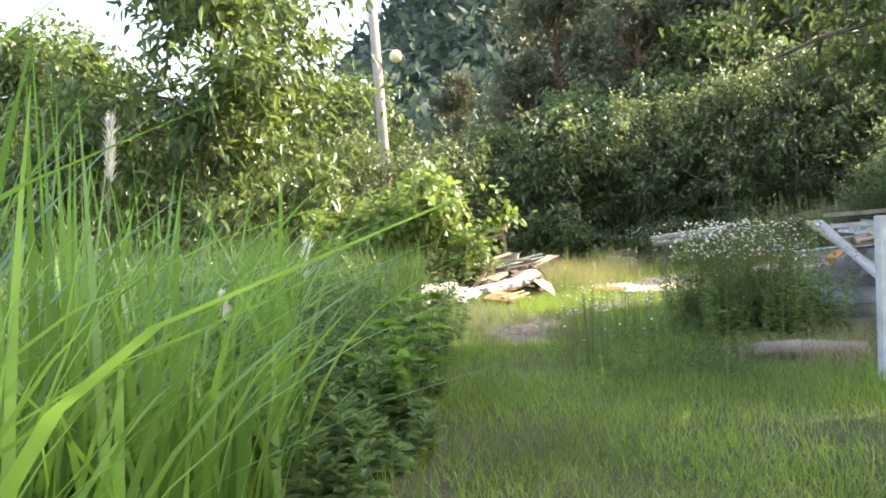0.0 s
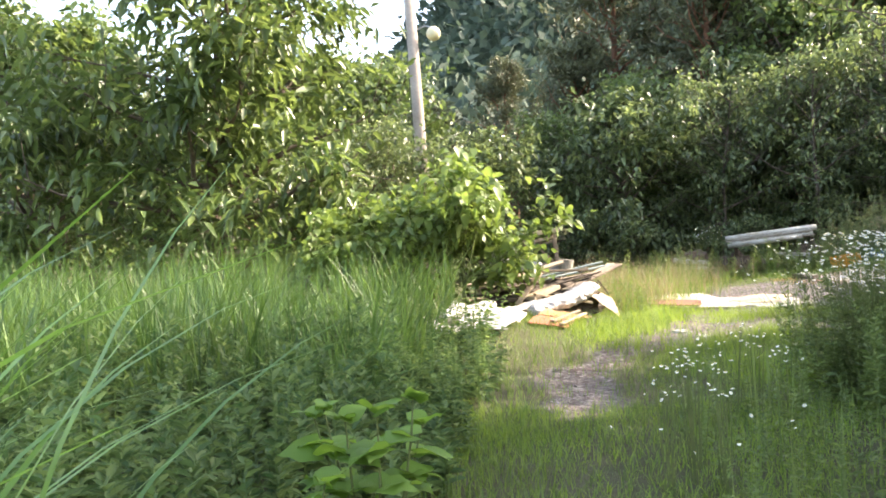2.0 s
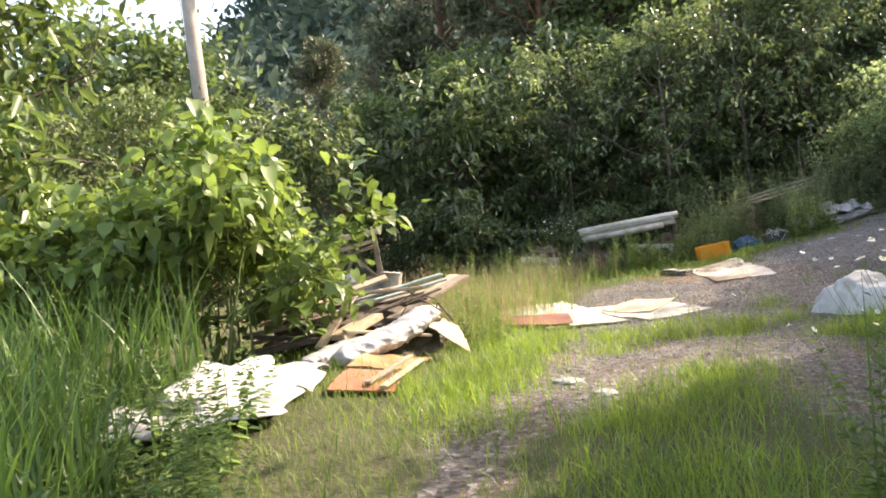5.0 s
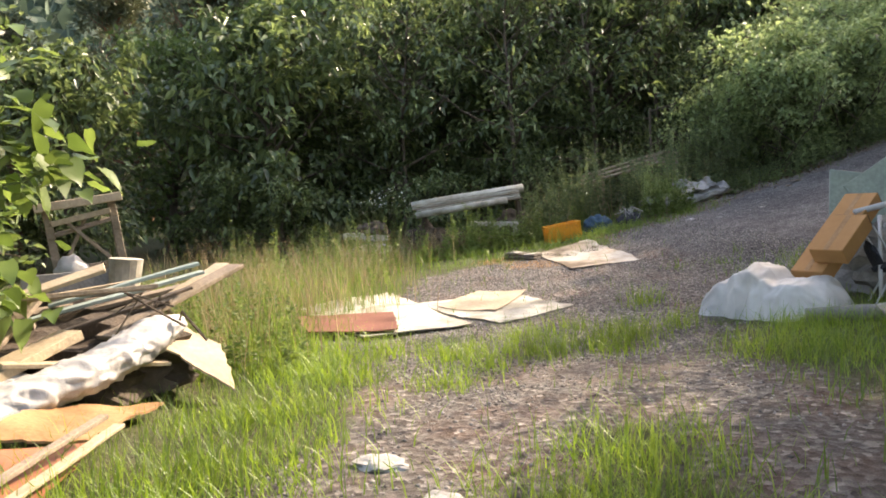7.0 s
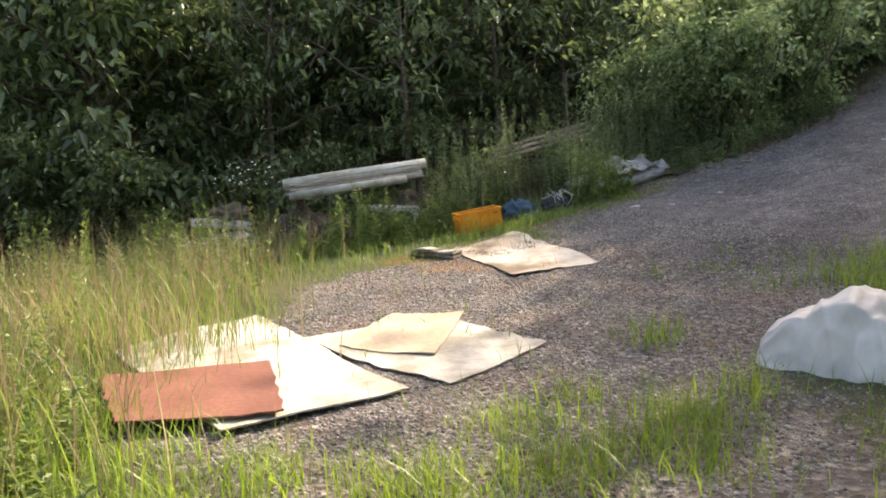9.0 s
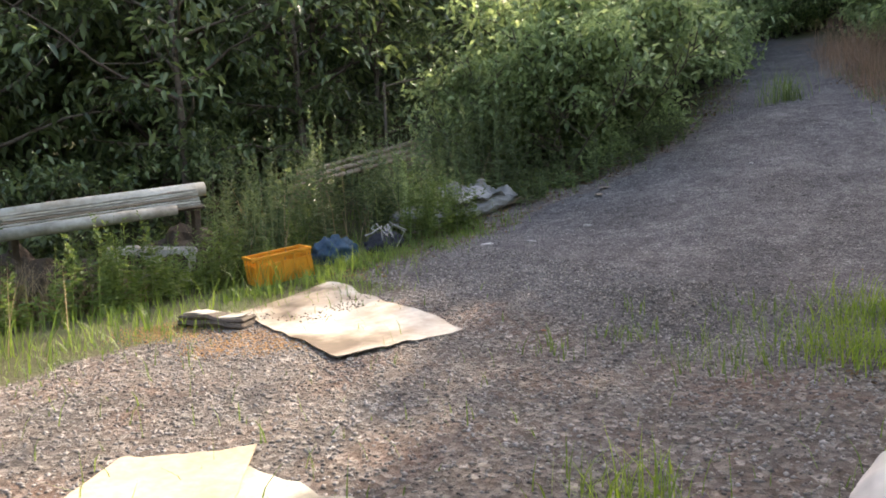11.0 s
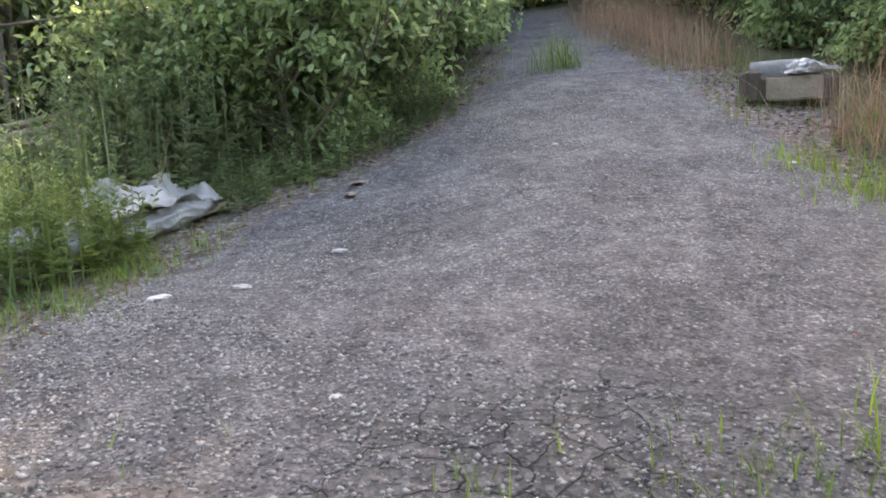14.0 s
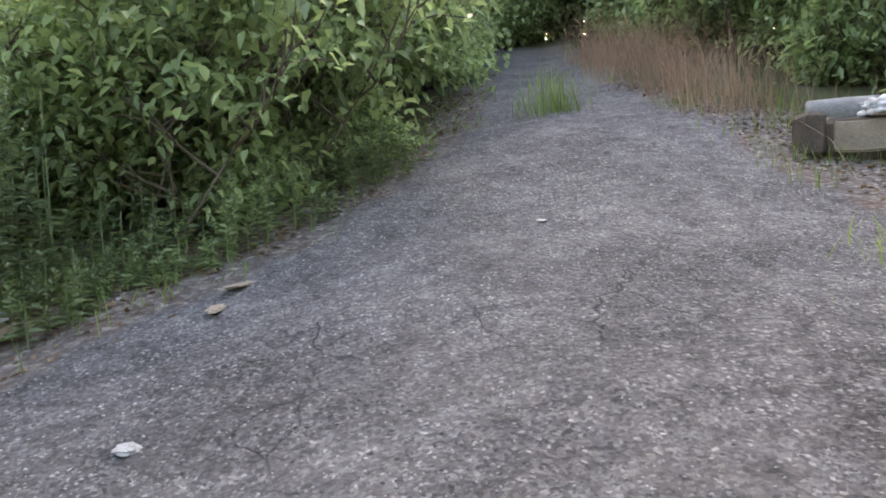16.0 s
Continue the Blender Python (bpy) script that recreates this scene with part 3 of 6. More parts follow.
# slender understorey trees at the edge of the wood, stems and branches showing
sapling = make_tree("understorey_tree", 83, 6.0, 2.5, 0.22, 2600, 0.17, 0.075, M_LEAF_DARK, M_BARK, limbs=20, twigs=6, spread=0.18, droop=0.5, clump=3.0, trunk_r=0.07)
plant(sapling, 8.4, 23.7, 0, 1.0, "slender dark tree with bare branching stems", group="understorey trees")
for i, (x, y, k) in enumerate([(10.9, 24.6, 1.05), (12.9, 25.2, 0.95), (6.0, 25.0, 1.0)]):
    plant_copy(sapling, x, y, 110 * i + 40, k, "slender dark tree with bare branching stems")

# far wooded slope: a canopy of leaf clumps, distance haze put into its colour
rng = np.random.default_rng(77)
pts = []
for _ in range(5200):
    a, d = rng.uniform(-0.75, 1.15), rng.uniform(42, 210)
    x, y = 1 + d * math.sin(a), d * math.cos(a)
    if y - 29 - 0.2 * x > 8:
        pts.append((x, y, height(x, y) + rng.uniform(1.5, 5.5), d))
P = np.array(pts)
rep = 16
d = np.repeat(P[:, 3], rep)
Q = np.repeat(P[:, :3], rep, 0) + rng.normal(size=(len(P) * rep, 3)) * np.array([1.3, 1.3, 1.4]) * (0.8 + d / 160)[:, None]
D = rng.normal(size=Q.shape)
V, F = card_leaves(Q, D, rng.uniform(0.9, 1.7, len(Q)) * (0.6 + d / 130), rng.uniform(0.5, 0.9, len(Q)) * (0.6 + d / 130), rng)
stuff("far_woods", V, F, M_LEAF_FAR, "tree canopy covering the distant hillside, bluish haze put into its green", "woods")

# undergrowth along the foot of the wood
under = make_tree("bush", 51, 2.3, 1.5, 0.03, 2600, 0.18, 0.09, M_LEAF_DARK, M_BARK, limbs=18, twigs=6, spread=0.22, clump=3.5, stems=4, trunk_r=0.05)
plant(under, 2.2, 24.8, 0, 0.8, "dark green undergrowth bush at the foot of the wood", "bush", "undergrowth")
for i, (x, y, s) in enumerate([(3.2, 23.6, 0.7), (6.4, 23.2, 0.6), (8.6, 23.9, 0.65), (11.2, 24.8, 0.8), (14.6, 25.8, 0.9),
                               (17, 27, 1.1), (20, 28, 1.1), (-1.6, 22.6, 0.7), (-3.6, 21.2, 0.9), (-5.5, 21.5, 1.2), (4.8, 26.5, 1.0), (10, 28, 1.2), (-8.5, 19, 1.2), (23, 27.5, 1.2)]):
    plant_copy(under, x, y, 83 * i, s, "dark green undergrowth bush at the foot of the wood")

# hedge of big-leaved shrubs along the upper lane
hedge = make_tree("bush", 61, 2.2, 1.25, 0.03, 7200, 0.115, 0.062, M_HEDGE, M_BARK, limbs=26, twigs=7, spread=0.18, clump=2.4, stems=5, trunk_r=0.03, droop=0.4)
plant(hedge, 12.9, 20.6, 0, 1.0, "leafy green roadside bush with broad leaves", "bush", "bushes beside the lane")
for i, (x, y, s) in enumerate([(14.4, 20.7, 1.1), (15.7, 21.3, 1.15), (17.2, 21.7, 1.2), (18.6, 22.3, 1.15), (20.2, 23.0, 1.2), (13.6, 22.0, 1.25), (15.6, 22.9, 1.35),
                               (18, 23.9, 1.4), (21.8, 24, 1.3), (23.5, 25.4, 1.3), (25.5, 26.8, 1.3), (12.3, 21.5, 0.85), (20.5, 25.5, 1.5)]):
    plant_copy(hedge, x, y, 71 * i, s, "leafy green roadside bush with broad leaves")
for i, (x, y, s) in enumerate([(18.6, 14.6, 0.95), (20.2, 15.8, 1.1), (22.0, 17.4, 1.2), (18.4, 12.8, 1.0), (23.5, 18.8, 1.2), (25.5, 20.2, 1.25), (21, 13.5, 1.3),
                               (24, 16, 1.4), (16.6, 13.2, 0.8), (28, 23, 1.4), (29, 19, 1.5), (26, 19, 1.5), (27, 25.5, 1.4), (26.5, 24.0, 1.1)]):
    plant_copy(hedge, x, y, 50 + 97 * i, s, "green bush on the far side of the lane")

# broad-leaved bush over the rubbish
bush = make_tree("bush", 71, 2.1, 1.6, 0.30, 1900, 0.165, 0.14, M_LEAF_LIGHT, M_STEM, heart=True, limbs=24, twigs=6, spread=0.15, stems=5, trunk_r=0.05, droop=0.6)
plant(bush, -0.15, 11.5, 15, 0.86, "bright green bush with large heart-shaped leaves beside the rubbish", "bush")
plant_copy(bush, -0.85, 12.5, 200, 0.74, "bright green bush with large heart-shaped leaves beside the rubbish")
plant_copy(bush, -1.5, 11.2, 100, 0.66, "bright green leafy bush behind the reeds")

# ---------------------------------------------------------------- grasses and weeds
def reeds(name, xy, h0, h1, w0, w1, lean, material, label, category, seed, segs=5, curl=0.5):
    r = np.random.default_rng(seed)
    P = on_ground(xy)
    vary = np.array([0.95 + 0.55 * noise.noise((x * 0.9, y * 0.9, seed)) for x, y in xy])
    V, F = blades(P, r.uniform(h0, h1, len(P)) * vary, r.uniform(w0, w1, len(P)), lean, r, segs, curl)
    return stuff(name, V, F, material, label, category)


rng = np.random.default_rng(5)
# brighter copy of the reed colour, without the shade put into M_REED
M_CLUMP = leaf_mat("bright_reed_blade", (0.075, 0.16, 0.032), (0.165, 0.285, 0.07), trans=0.42, rough=0.4)
reeds("reed_clump", sow(rng, -1.9, 0.5, -1.35, 1.5, 2300, lambda x, y: 1.0 if x < 0.10 - 0.06 * y + 0.25 * noise.noise((2 * x, 2 * y, 0)) else 0.0),
      0.9, 1.65, 0.022, 0.046, 0.45, M_CLUMP, "tall arching bright green reed clump", "reeds", 6, 7, 0.9)
reeds("reed_bed", sow(rng, -8, 0.3, 3.2, 10.2, 15000, lambda x, y: 1.0 if x < -0.55 + 0.03 * y + 0.4 * noise.noise((x, y, 0)) and y > 5.0 - 0.3 * x + noise.noise((x, y, 4)) else 0.0),
      0.7, 1.35, 0.012, 0.024, 0.36, M_REED, "dense bed of tall green reed grass", "reeds", 7, 5, 0.7)
reeds("reed_bed", sow(rng, -10, -2.0, -1.5, 5, 4500, lambda x, y: 1.0),
      0.8, 1.5, 0.013, 0.024, 0.3, M_REED, "dense bed of tall green reed grass", "reeds", 8, 5, 0.7)


def turf(x, y):
    a, g = cover(x, y)
    n = 0.5 + 0.9 * noise.noise((x * 0.8, y * 0.8, 7.0))
    return (1 - a) * (1 - 0.96 * g) * min(1.0, max(0.18, n + 0.35))


xy = sow(rng, -0.6, 8.6, -1.8, 18.8, 88000, turf)
reeds("grass", xy, 0.04, 0.20, 0.004, 0.008, 0.55, M_GRASS, "short yellow-green grass along the track", "grass", 9, 2)
reeds("grass", sow(rng, 0.2, 4.8, -2.2, 6.0, 60000, turf), 0.05, 0.14, 0.004, 0.007, 0.6, M_TUFT, "short green grass on the path", "grass", 19, 2)


def near_spots(spots, rad):
    def f(x, y):
        return max(math.exp(-((x - a) ** 2 + (y - b) ** 2) / (2 * (rad * s) ** 2)) for a, b, s in spots)
    return f


TUFTS = [(1.9, 10.6, 1), (2.1, 11.6, 1), (2.5, 12.7, 1), (1.6, 9.4, 0.8), (2.9, 9.0, 0.9), (3.3, 9.5, 1.0), (3.7, 10.0, 0.8), (4.3, 12.8, 0.7), (4.9, 12.7, 0.7), (3.8, 12.5, 0.5), (1.5, 10.2, 0.9), (2.0, 13.2, 0.9), (2.4, 9.0, 0.4),
         (2.3, 13.9, 0.8), (2.7, 13.4, 0.7), (2.2, 14.6, 0.7), (6.0, 11.6, 1.1), (6.9, 11.4, 1.2), (6.5, 12.2, 0.6), (7.9, 12.0, 1.3), (2.6, 7.8, 1.2), (3.0, 6.9, 1), (8.6, 14.4, 0.7), (9.3, 14.6, 0.6), (5.9, 13.2, 0.4), (2.35, 14.35, 0.8), (2.55, 13.75, 0.8), (2.2, 15.0, 0.8), (3.1, 13.3, 0.6), (3.7, 12.9, 0.7), (3.4, 12.0, 0.5), (4.5, 13.4, 0.5), (5.3, 13.0, 0.6), (5.0, 13.6, 0.3), (6.2, 14.3, 0.4)]
xy = sow(rng, 0.6, 10, 6, 15.5, 150000, lambda x, y: 0.85 * near_spots(TUFTS, 0.32)(x, y))
reeds("grass_tuft", xy, 0.07, 0.27, 0.004, 0.009, 0.65, M_TUFT, "fresh yellow-green grass tufts beside the track", "grass", 10, 3)

DRYS = [(1.9, 14.7, 0.8), (2.9, 16.2, 1), (3.3, 17.8, 1), (2.2, 17.0, 1.1), (2.6, 19, 1.2), (3.9, 19.4, 1), (1.6, 15.6, 0.9), (1.9, 13.6, 0.7)]
xy = sow(rng, 0.5, 6, 12, 21.5, 34000, lambda x, y: 0.8 * near_spots(DRYS, 0.5)(x, y))
reeds("dry_grass", xy[::3] + xy[1::6], 0.35, 0.95, 0.004, 0.008, 0.35, M_DRY, "tall straw-coloured dry grass", "grass", 11, 3)
reeds("tall_grass", xy[4::6] + xy[2::3], 0.25, 0.75, 0.005, 0.009, 0.4, M_GRASS, "tall green grass mixed with straw", "grass", 12, 3)
reeds("rough_grass", sow(rng, 3.2, 12, 18.8, 23.5, 12000, lambda x, y: (1 - cover(x, y)[0]) * (1 - cover(x, y)[1]) * (0.35 if math.hypot(x - 4.6, y - 21.6) < 1.2 else 1) * max(0.1, 0.5 + 1.2 * noise.noise((x * 1.1, y * 1.1, 3)))), 0.08, 0.36, 0.006, 0.011, 0.4, M_GRASS,
      "rough green grass under the hedge", "grass", 13, 3)
BROWN = [(17.7, 17.5, 0.9), (18.6, 18.1, 1.1), (19.6, 18.7, 1.2), (20.7, 19.4, 1.2), (21.8, 20.1, 1.2), (14.3, 15.1, 0.6), (14.9, 14.8, 0.8), (15.5, 14.4, 0.8)]
xy = sow(rng, 13, 23.5, 12, 21.5, 34000, lambda x, y: 0.9 * near_spots(BROWN, 0.5)(x, y) * (1 - cover(x, y)[0]))
reeds("dry_grass", xy, 0.35, 1.05, 0.004, 0.009, 0.75, M_BROWN, "tall brown dry grass beside the lane", "grass", 14, 3)
xy = sow(rng, 10, 19.5, 12.5, 21, 26000, lambda x, y: (0.5 if y > 18.2 else 1.0) * max(0.04, 0.25 + 0.9 * noise.noise((x * 1.3, y * 1.3, 6))) * (1 - cover(x, y)[0]) if line_dist(ROAD, x, y)[0] - line_dist(ROAD, x, y)[1] < 1.6 else 0)
reeds("verge_grass", xy, 0.06, 0.3, 0.006, 0.010, 0.5, M_GRASS, "patchy green grass on the verge of the lane", "grass", 15, 3)
xy = sow(rng, 16.5, 18.1, 18.4, 19.9, 1500, lambda x, y: near_spots([(17.3, 19.15, 1)], 0.2)(x, y))
reeds("grass_tuft", xy, 0.35, 0.85, 0.008, 0.018, 0.5, M_WEED, "green tuft growing in the middle of the lane", "grass", 16, 3)
xy = sow(rng, 12.2, 14.6, 14.4, 16.2, 1800, lambda x, y: near_spots([(12.75, 15.1, 1), (13.4, 15.6, 0.7), (13.2, 14.9, 1)], 0.25)(x, y))
reeds("grass_tuft", xy, 0.06, 0.28, 0.006, 0.011, 0.6, M_TUFT, "fresh grass tufts at the edge of the lane", "grass", 35, 3)
xy = sow(rng, 6.6, 10.2, 18.5, 20, 9000, lambda x, y: near_spots([(7.3, 19.5, 0.8), (7.9, 19.45, 0.9), (8.4, 19.5, 0.9), (8.8, 19.25, 0.7), (9.3, 19.1, 0.6), (9.8, 19.2, 0.6)], 0.28)(x, y))
reeds("verge_grass", xy, 0.05, 0.2, 0.005, 0.009, 0.6, M_GRASS, "short grass strip in front of the crate", "grass", 36, 3)
xy = sow(rng, 7.3, 9.4, 14.6, 17, 2600, lambda x, y: 0.8 * near_spots([(8.13, 15.78, 0.5), (8.6, 16.1, 0.3), (9.0, 15.1, 0.9), (8.2, 14.95, 0.9), (7.6, 15.95, 0.3)], 0.3)(x, y))
reeds("grass_tuft", xy, 0.05, 0.2, 0.005, 0.009, 0.5, M_GRASS, "thin grass growing through cracked asphalt", "grass", 17, 3)


def weeds(name, xy, h0, h1, leaves, ll, lw, material, label, category, seed, rise=0.2, fade=None):
    """Leafy upright weeds: a thin stem each, leaves set round it up to the tip."""
    r = np.random.default_rng(seed)
    base = on_ground(xy)
    n = len(base)
    h = r.uniform(h0, h1, n) * np.array([0.92 + 0.65 * noise.noise((x * 1.5, y * 1.5, seed)) for x, y in xy])
    if fade:
        h *= np.array([fade(x, y) for x, y in xy])
    tilt = r.normal(0, 0.16, (n, 2))
    f = r.uniform(0.12, 1.0, (n, leaves))
    P = base[:, None, :] + np.stack([tilt[:, :1] * f * h[:, None], tilt[:, 1:] * f * h[:, None], f * h[:, None]], 2)
    th = r.uniform(0, 2 * np.pi, (n, leaves))
    D = np.stack([np.cos(th), np.sin(th), rise + 0.9 * (f - 0.4)], 2)
    size = (1.15 - 0.65 * f) * r.uniform(0.7, 1.2, (n, leaves))
    V1, F1 = leaf_arrays(P.reshape(-1, 3), D.reshape(-1, 3), (ll * size).ravel(), (lw * size).ravel(), r, 0.2, 0.25, 0.85)
    V2, F2 = blades(base, h, np.full(n, 0.012), 0.05, r, 2, 0)
    return stuff(name, np.concatenate([V1, V2]), np.concatenate([F1, F2 + len(V1)]), material, label, category)


def mug(x, y):
    edge = 0.72 - 0.06 * max(0, y) + 0.18 * noise.noise((1.5 * x, 1.5 * y, 2))
    return 1.0 if x < edge and not (x < -1.2 and y < 1) and math.hypot(x - 0.4, y - 2.55) > 0.42 else 0.0


weeds("weed_patch", sow(rng, -2.6, 0.8, 0.7, 6.6, 900, mug), 0.36, 0.86, 40, 0.13, 0.042, M_MUG, "dense patch of leafy green mugwort beside the path", "weeds", 21, 0.5,
      lambda x, y: 0.42 + 0.58 * smooth(0.0, 0.7, 0.72 - 0.06 * max(0, y) - x))
weeds("weed_patch", sow(rng, -1.6, 1.0, 4.6, 9.3, 420, lambda x, y: 1.0 if x < 0.62 - 0.07 * (y - 5) + 0.2 * noise.noise((x, y, 2)) else 0), 0.35, 0.75, 40, 0.09, 0.03, M_MUG,
      "leafy green weeds at the foot of the reeds", "weeds", 22)
weeds("weed_patch", sow(rng, 7.6, 11.9, 19.6, 22.2, 360, lambda x, y: 1.0 if y > 20.1 + 0.15 * noise.noise((x, y, 1)) and not (7.3 < x < 9.2 and y < 20.45) else 0), 0.7, 1.6, 56, 0.11, 0.026, M_TALL,
      "tall grey-green weeds along the lane", "weeds", 23, 0.5)
reeds("dry_stems", sow(rng, 7.2, 11.6, 19.9, 22.0, 300, lambda x, y: max(0.1, 0.6 + noise.noise((x, y, 9)))), 0.5, 1.3, 0.006, 0.011, 0.45, M_DRY, "dry straw-coloured stalks among the weeds", "grass", 40, 5)
reeds("dry_grass", sow(rng, 4.9, 6.9, 20.6, 21.4, 2600, near_spots([(5.35, 21.1, 1), (5.8, 21.0, 0.9), (6.3, 20.95, 0.7)], 0.26)), 0.25, 0.75, 0.005, 0.010, 0.7, M_DRY, "matted dry grass under the white bundle", "grass", 41, 4)
weeds("weed_patch", sow(rng, 3.4, 7.8, 20.1, 22.6, 240, lambda x, y: 1.0), 0.35, 0.85, 40, 0.10, 0.03, M_WEED, "leafy weeds round the dumped bundle", "weeds", 24, 0.4)
weeds("weed_patch", sow(rng, 2.9, 4.4, 5.3, 7.0, 190, lambda x, y: 1.0), 0.6, 1.2, 54, 0.09, 0.026, M_WEED, "tall flowering weeds beside the path", "weeds", 25, 0.4)
weeds("weed_patch", sow(rng, 1.75, 3.0, 3.2, 6.0, 80, lambda x, y: 1.0), 0.25, 0.6, 34, 0.06, 0.015, M_WEED, "thin green weeds along the track", "weeds", 26, 0.5)
weeds("weed_patch", sow(rng, 6.0, 7.5, 20.2, 20.95, 46, lambda x, y: 1.0), 0.4, 0.8, 44, 0.10, 0.028, M_WEED, "green weeds in front of the dumped cabinet", "weeds", 29, 0.5)
reeds("meadow", sow(rng, -14, 24, -9, 13, 9000, lambda x, y: 0.0 if (-2.5 < x < 9 and y > -2.2) else 1.0), 0.12, 0.4, 0.012, 0.03, 0.5, M_GRASS, "rough meadow grass round the place", "grass", 18, 2)
weeds("weed_patch", sow(rng, 11.1, 15.2, 19.35, 20.4, 170, lambda x, y: 1.0 if y > 19.45 + 0.25 * noise.noise((x * 1.5, y, 3)) else 0.1), 0.2, 0.65, 34, 0.09, 0.03, M_TALL, "low green weeds at the foot of the hedge", "weeds", 42, 0.4)
weeds("weed_patch", sow(rng, 9.4, 10.1, 19.6, 20.7, 40, lambda x, y: 1.0), 0.4, 0.95, 46, 0.10, 0.026, M_HEDGE, "grey-green weeds round the film heap", "weeds", 28, 0.5)
weeds("weed_patch", sow(rng, 1.5, 2.5, 12.9, 16.5, 100, lambda x, y: 1.0), 0.3, 0.65, 36, 0.08, 0.028, M_WEED, "low leafy weeds beside the boards", "weeds", 27, 0.4)
weeds("weed_patch", sow(rng, 1.8, 4.3, 17.5, 21.0, 130, lambda x, y: 1.0), 0.5, 1.05, 44, 0.09, 0.024, M_WEED, "tall leafy weeds among dry grass", "weeds", 37, 0.5)
weeds("weed_patch", sow(rng, 9.3, 10.15, 19.35, 19.95, 56, lambda x, y: 1.0), 0.4, 0.95, 46, 0.09, 0.022, M_WEED, "grey-green weeds in front of the film heap", "weeds", 38, 0.5)


def daisies(spots, per, spread, h, seed, label, r0=0.0095):
    """White ray flowers with yellow eyes on thin stems."""
    r = np.random.default_rng(seed)
    root = new("flower_cluster")
    PV, PF, EV, EF, SV, SF = [], [], [], [], [], []
    for x, y in spots:
        for _ in range(per):
            bx, by = x + r.normal(0, spread), y + r.normal(0, spread)
            g = height(bx, by)
            z = g + h * r.uniform(0.72, 1.08)
            c = Vector((bx, by, z))
            q = Vector((r.normal(0, .35), r.normal(0, .35) - 0.35, 1)).normalized()
            a = q.orthogonal().normalized()
            b = q.cross(a)
            rad = r0 * r.uniform(0.8, 1.25)
            k = 10
            o = len(PV)
            PV.append(c)
            for i in range(k):
                t = 2 * math.pi * i / k
                PV.append(c + (a * math.cos(t) + b * math.sin(t)) * rad * (1.0 if i % 2 else 0.72) - q * 0.002)
            PF += [(o, o + 1 + i, o + 1 + (i + 1) % k) for i in range(k)]
            o = len(EV)
            EV.append(c + q * 0.004)
            EV += [c + q * 0.001 + (a * math.cos(t) + b * math.sin(t)) * rad * 0.38 for t in (0, 1.05, 2.1, 3.14, 4.19, 5.24)]
            EF += [(o, o + 1 + i, o + 1 + (i + 1) % 6) for i in range(6)]
            o = len(SV)
            f = Vector((x + (bx - x) * 0.3, y + (by - y) * 0.3, g))
            sd = Vector((0.0022, 0.001, 0))
            SV += [f - sd, f + sd, c + sd * 0.6, c - sd * 0.6]
            SF.append((o, o + 1, o + 2, o + 3))
    child("petals", mesh_from("petals", [tuple(v) for v in PV], PF, M_PETAL), root, "small white petals")
    child("eyes", mesh_from("eyes", [tuple(v) for v in EV], EF, M_YELLOW), root, "yellow centres")
    child("stems", mesh_from("stems", [tuple(v) for v in SV], SF, M_STEM), root)
    return tagged(root, label, "flowers", kind="stuff")


daisies([(1.75, 4.2), (1.8, 4.45), (1.6, 4.05), (1.86, 4.0)], 15, 0.05, 0.66, 1, "small white daisy flowers on thin stems by the track")
daisies([(2.32, 5.35), (2.45, 5.2), (2.2, 5.5)], 14, 0.07, 0.62, 2, "small white daisy flowers on thin stems by the track")
daisies([(1.56, 3.75), (1.98, 4.5), (2.2, 4.1)], 4, 0.12, 0.42, 3, "low white daisy flowers in the grass")
daisies([(3.2, 6.2), (3.5, 6.6), (3.8, 6.2), (3.6, 6.8), (4.1, 6.7), (3.3, 5.8)], 120, 0.26, 1.12, 4, "tall cloud of small white flowers on weeds", 0.014)
daisies([(4.9, 22.6), (5.4, 22.8)], 40, 0.25, 1.3, 5, "white flower heads in front of the wood", 0.02)

weeds("weed_patch", sow(rng, 7.0, 8.6, 20.15, 20.5, 40, lambda x, y: 1.0), 0.3, 0.65, 40, 0.08, 0.022, M_WEED, "green weeds growing behind the crate and net", "weeds", 39, 0.5)
# broad-leaved plant beside the path
M_BROAD = leaf_mat("broad_leaf", (0.10, 0.19, 0.035), (0.17, 0.28, 0.06), trans=0.45, rough=0.55, spec=0.2)


def broad_plant(x, y, high, seed, label):
    rnd, r = random.Random(seed), np.random.default_rng(seed)
    root = new("broadleaf_plant")
    tubes, P, D, L = [], [], [], []
    for i in range(6):
        th = i * 1.05 + rnd.uniform(-.3, .3)
        st = wander(rnd, (0.03 * math.cos(th), 0.03 * math.sin(th), -0.03), (0.22 * math.cos(th), 0.22 * math.sin(th), 1), high * rnd.uniform(0.75, 1.05), 6, 0.05)
        tubes.append(tube(st, [0.008 - 0.0008 * j for j in range(7)], 5))
        for j in range(2, 7):
            for s in (0, 1, 2, 3):
                a = rnd.uniform(0, 6.28)
                P.append(tuple(st[j]))
                D.append((math.cos(a), math.sin(a), 0.25 if j < 6 else 0.7))
                L.append((0.23 if j < 6 else 0.15) * rnd.uniform(0.75, 1.2))
    V, F = join_tubes(tubes)
    child("stem", mesh_from("stem", [tuple(v) for v in V], F, M_STEM), root)
    V, F = heart_leaves(np.array(P), np.array(D), np.array(L) * 0.66, np.array(L) * 0.48, r, 0.12, 0.3)
    child("leaves", mesh_from("leaves", V, F, M_BROAD), root, "large pointed bright green leaves")
    root.matrix_basis = pose(x, y, height(x, y))
    return tagged(root, label, "plant", "broad-leaved plants")


